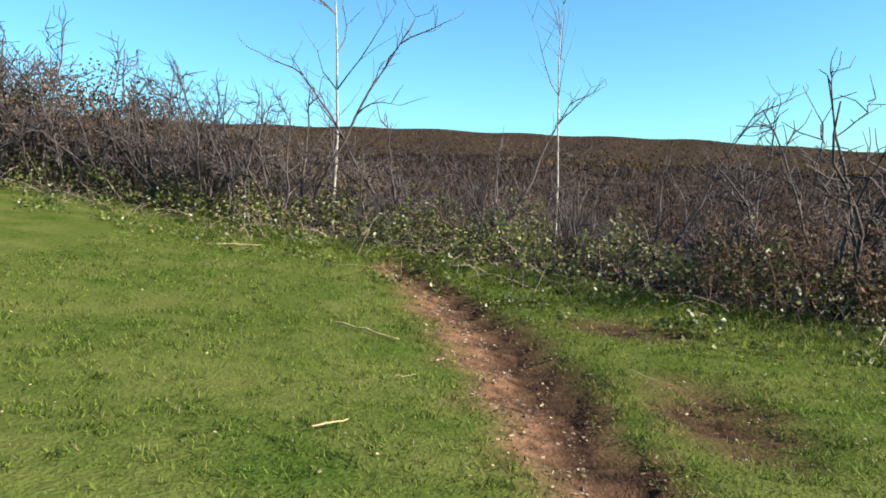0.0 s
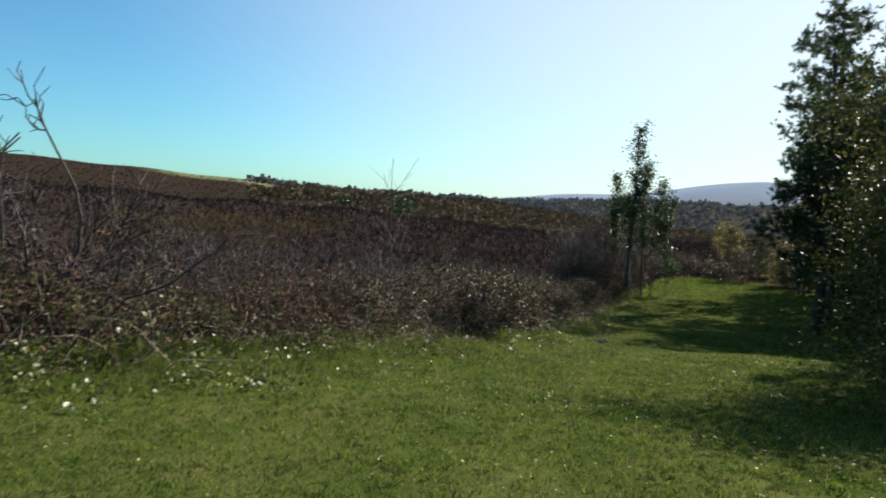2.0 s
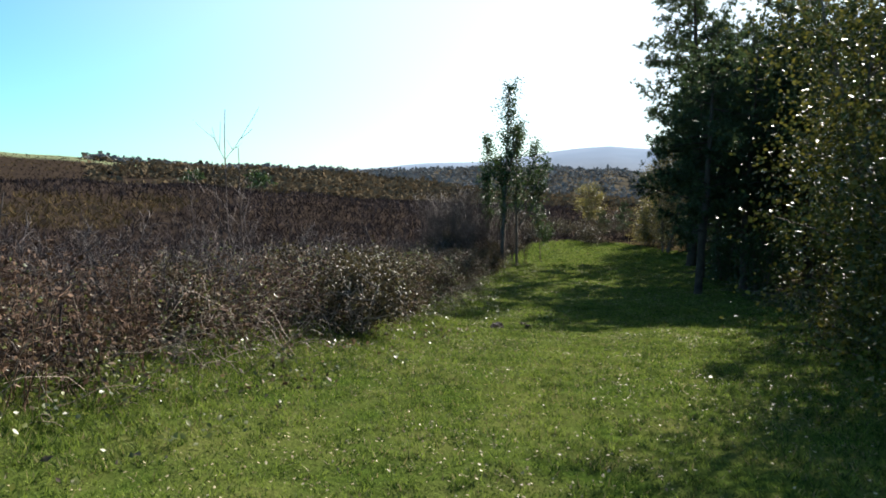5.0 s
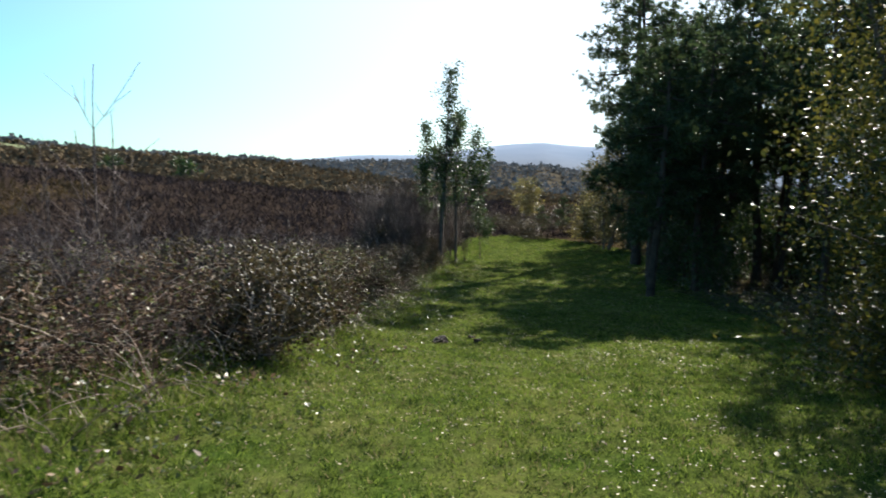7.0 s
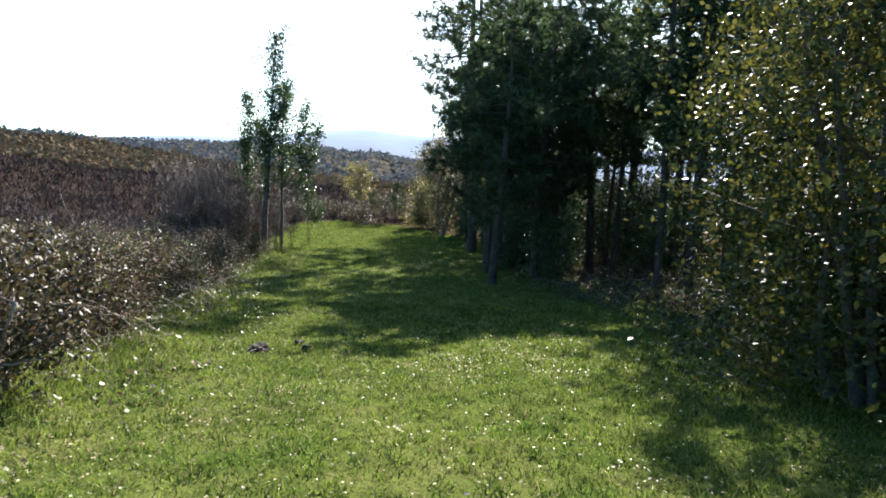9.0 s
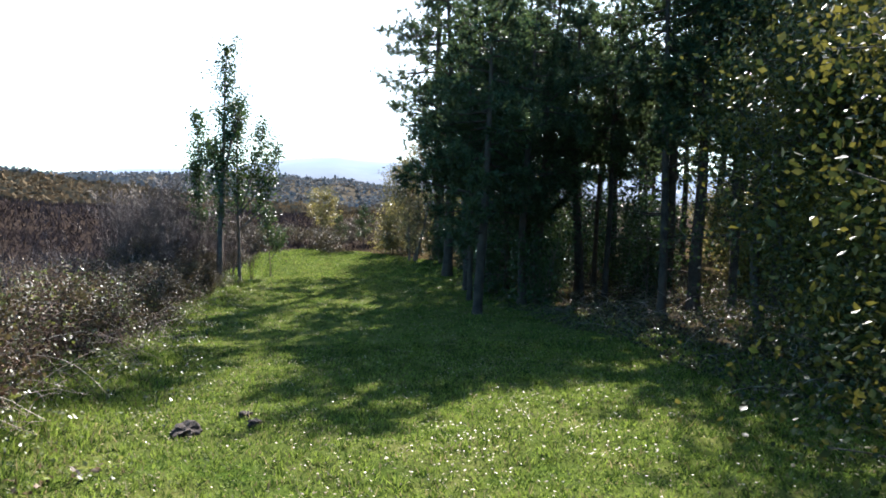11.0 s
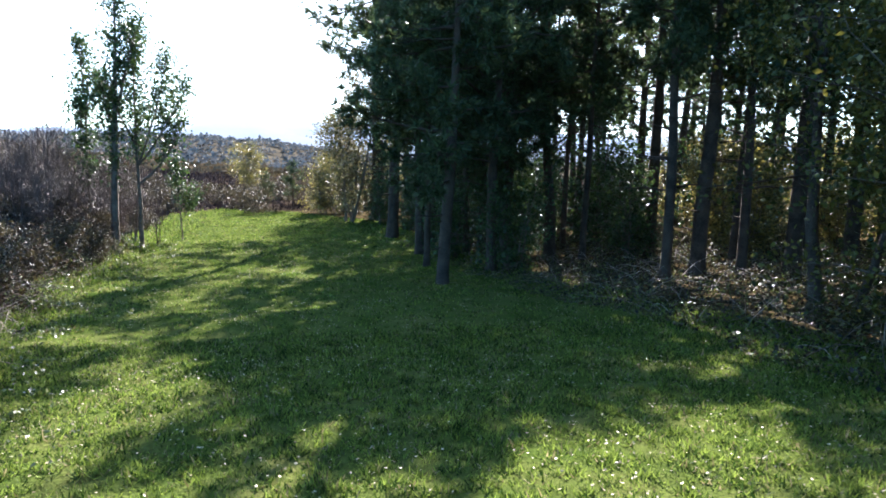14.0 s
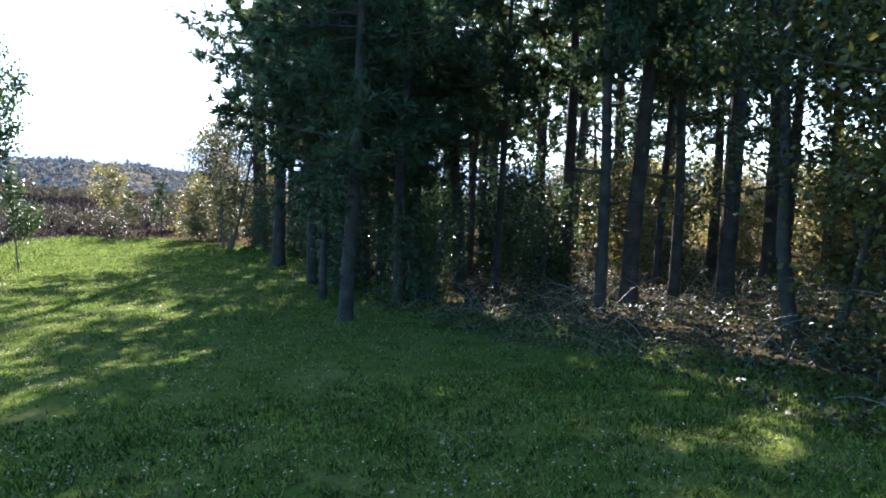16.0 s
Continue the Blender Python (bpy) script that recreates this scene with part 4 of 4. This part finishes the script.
def build_stick(x0, y0, x1, y1, thick, label="bleached dry stick lying on the turf"):
    g = Mesher()
    a, b = np.array([x0, y0, float(height(x0, y0)) + 0.035]), np.array([x1, y1, float(height(x1, y1)) + 0.035])
    k = np.linspace(0, 1, 7)[:, None]
    pts = a + (b - a) * k + rng.normal(size=(7, 3)) * 0.005
    g.tube(pts, 0.36 * thick * np.array([0.7, 1, 0.95, 0.9, 0.85, 0.7, 0.45]), 7)
    tagged(g.object("stick", M_STICK), label, "stick", "sticks on the turf")


for row in ((-1.0, 6.2, -0.38, 5.8, 0.028), (-3.6, 10.3, -2.8, 10.5, 0.024), (-0.72, 3.65, -0.55, 3.85, 0.016), (-0.35, 4.85, -0.2, 4.9, 0.009), (1.5, 5.4, 1.8, 5.2, 0.008)):
    build_stick(*row)


def build_clod(x, y, s, label):
    bm = bmesh.new()
    bmesh.ops.create_icosphere(bm, subdivisions=3, radius=1)
    for v in bm.verts:
        k = 0.75 + 0.5 * noise.noise(v.co * 1.7 + Vector((x, y, 0))) + 0.25 * noise.noise(v.co * 5 + Vector((y, x, 0)))
        v.co = Vector((v.co.x * s * k * 1.3, v.co.y * s * k, v.co.z * s * k * 0.6))
    me = bpy.data.meshes.new("earth_clod")
    bm.to_mesh(me)
    bm.free()
    me.materials.append(M_CLOD)
    ob = tagged(new("earth_clod", me), label, "clod", "earth clods")
    ob.matrix_world = pose(x, y, float(height(x, y)) + 0.02, 0, 0, rng.uniform(0, 360))


for row in ((17.4, 4.0, 0.16), (18.0, 3.55, 0.09), (17.6, 3.4, 0.08)):
    build_clod(*row, "dark clod of bare earth on the turf")


def build_gully_litter():
    """Leaf scraps, pebbles and crumbs of soil in the trodden gully."""
    lf, stone = Mesher(), Mesher()
    x, y = rng.uniform(-1.5, 3.2, 40000), rng.uniform(1.5, 11.5, 40000)
    keep = rng.uniform(0, 1, 40000) < mud(x, y)
    x, y = x[keep], y[keep]
    z = height(x, y)
    k = len(x)
    pick = rng.uniform(0, 1, k) < 0.75
    lf.leaves(np.stack([x, y, z + 0.012], 1)[pick], 0.015 * rng.uniform(0.5, 1.4, pick.sum()), 0.75, 1.5)
    for px, py, pz in np.stack([x, y, z], 1)[~pick][:900]:
        s = 0.006 + 0.018 * rng.uniform(0, 1) ** 4
        v = np.array([(1, 0, 0), (-1, 0, 0), (0, 1, 0), (0, -1, 0), (0, 0, 0.7), (0, 0, -0.7)]) * s * rng.uniform(0.6, 1.4, (6, 1)) + (px, py, pz + s * 0.3)
        stone.add(v, [(0, 2, 4), (2, 1, 4), (1, 3, 4), (3, 0, 4), (2, 0, 5), (1, 2, 5), (3, 1, 5), (0, 3, 5)])
    pale = Mesher()
    pick = rng.uniform(0, 1, k) < 0.10
    pale.leaves(np.stack([x, y, z + 0.015], 1)[pick], 0.017 * rng.uniform(0.5, 1.5, pick.sum()), 0.6, 1.6)
    tagged(pale.object("gully_pale_leaves", M_LITTER), "pale dry leaf scraps in the bare earth gully", "leaves", kind="stuff")
    tagged(lf.object("gully_leaves", M_DEADLEAF), "dead leaf scraps in the bare earth gully", "leaves", kind="stuff")
    tagged(stone.object("gully_stones", M_STONE, soft=False), "small stones and crumbs of earth in the gully", "stones", kind="stuff")


build_gully_litter()
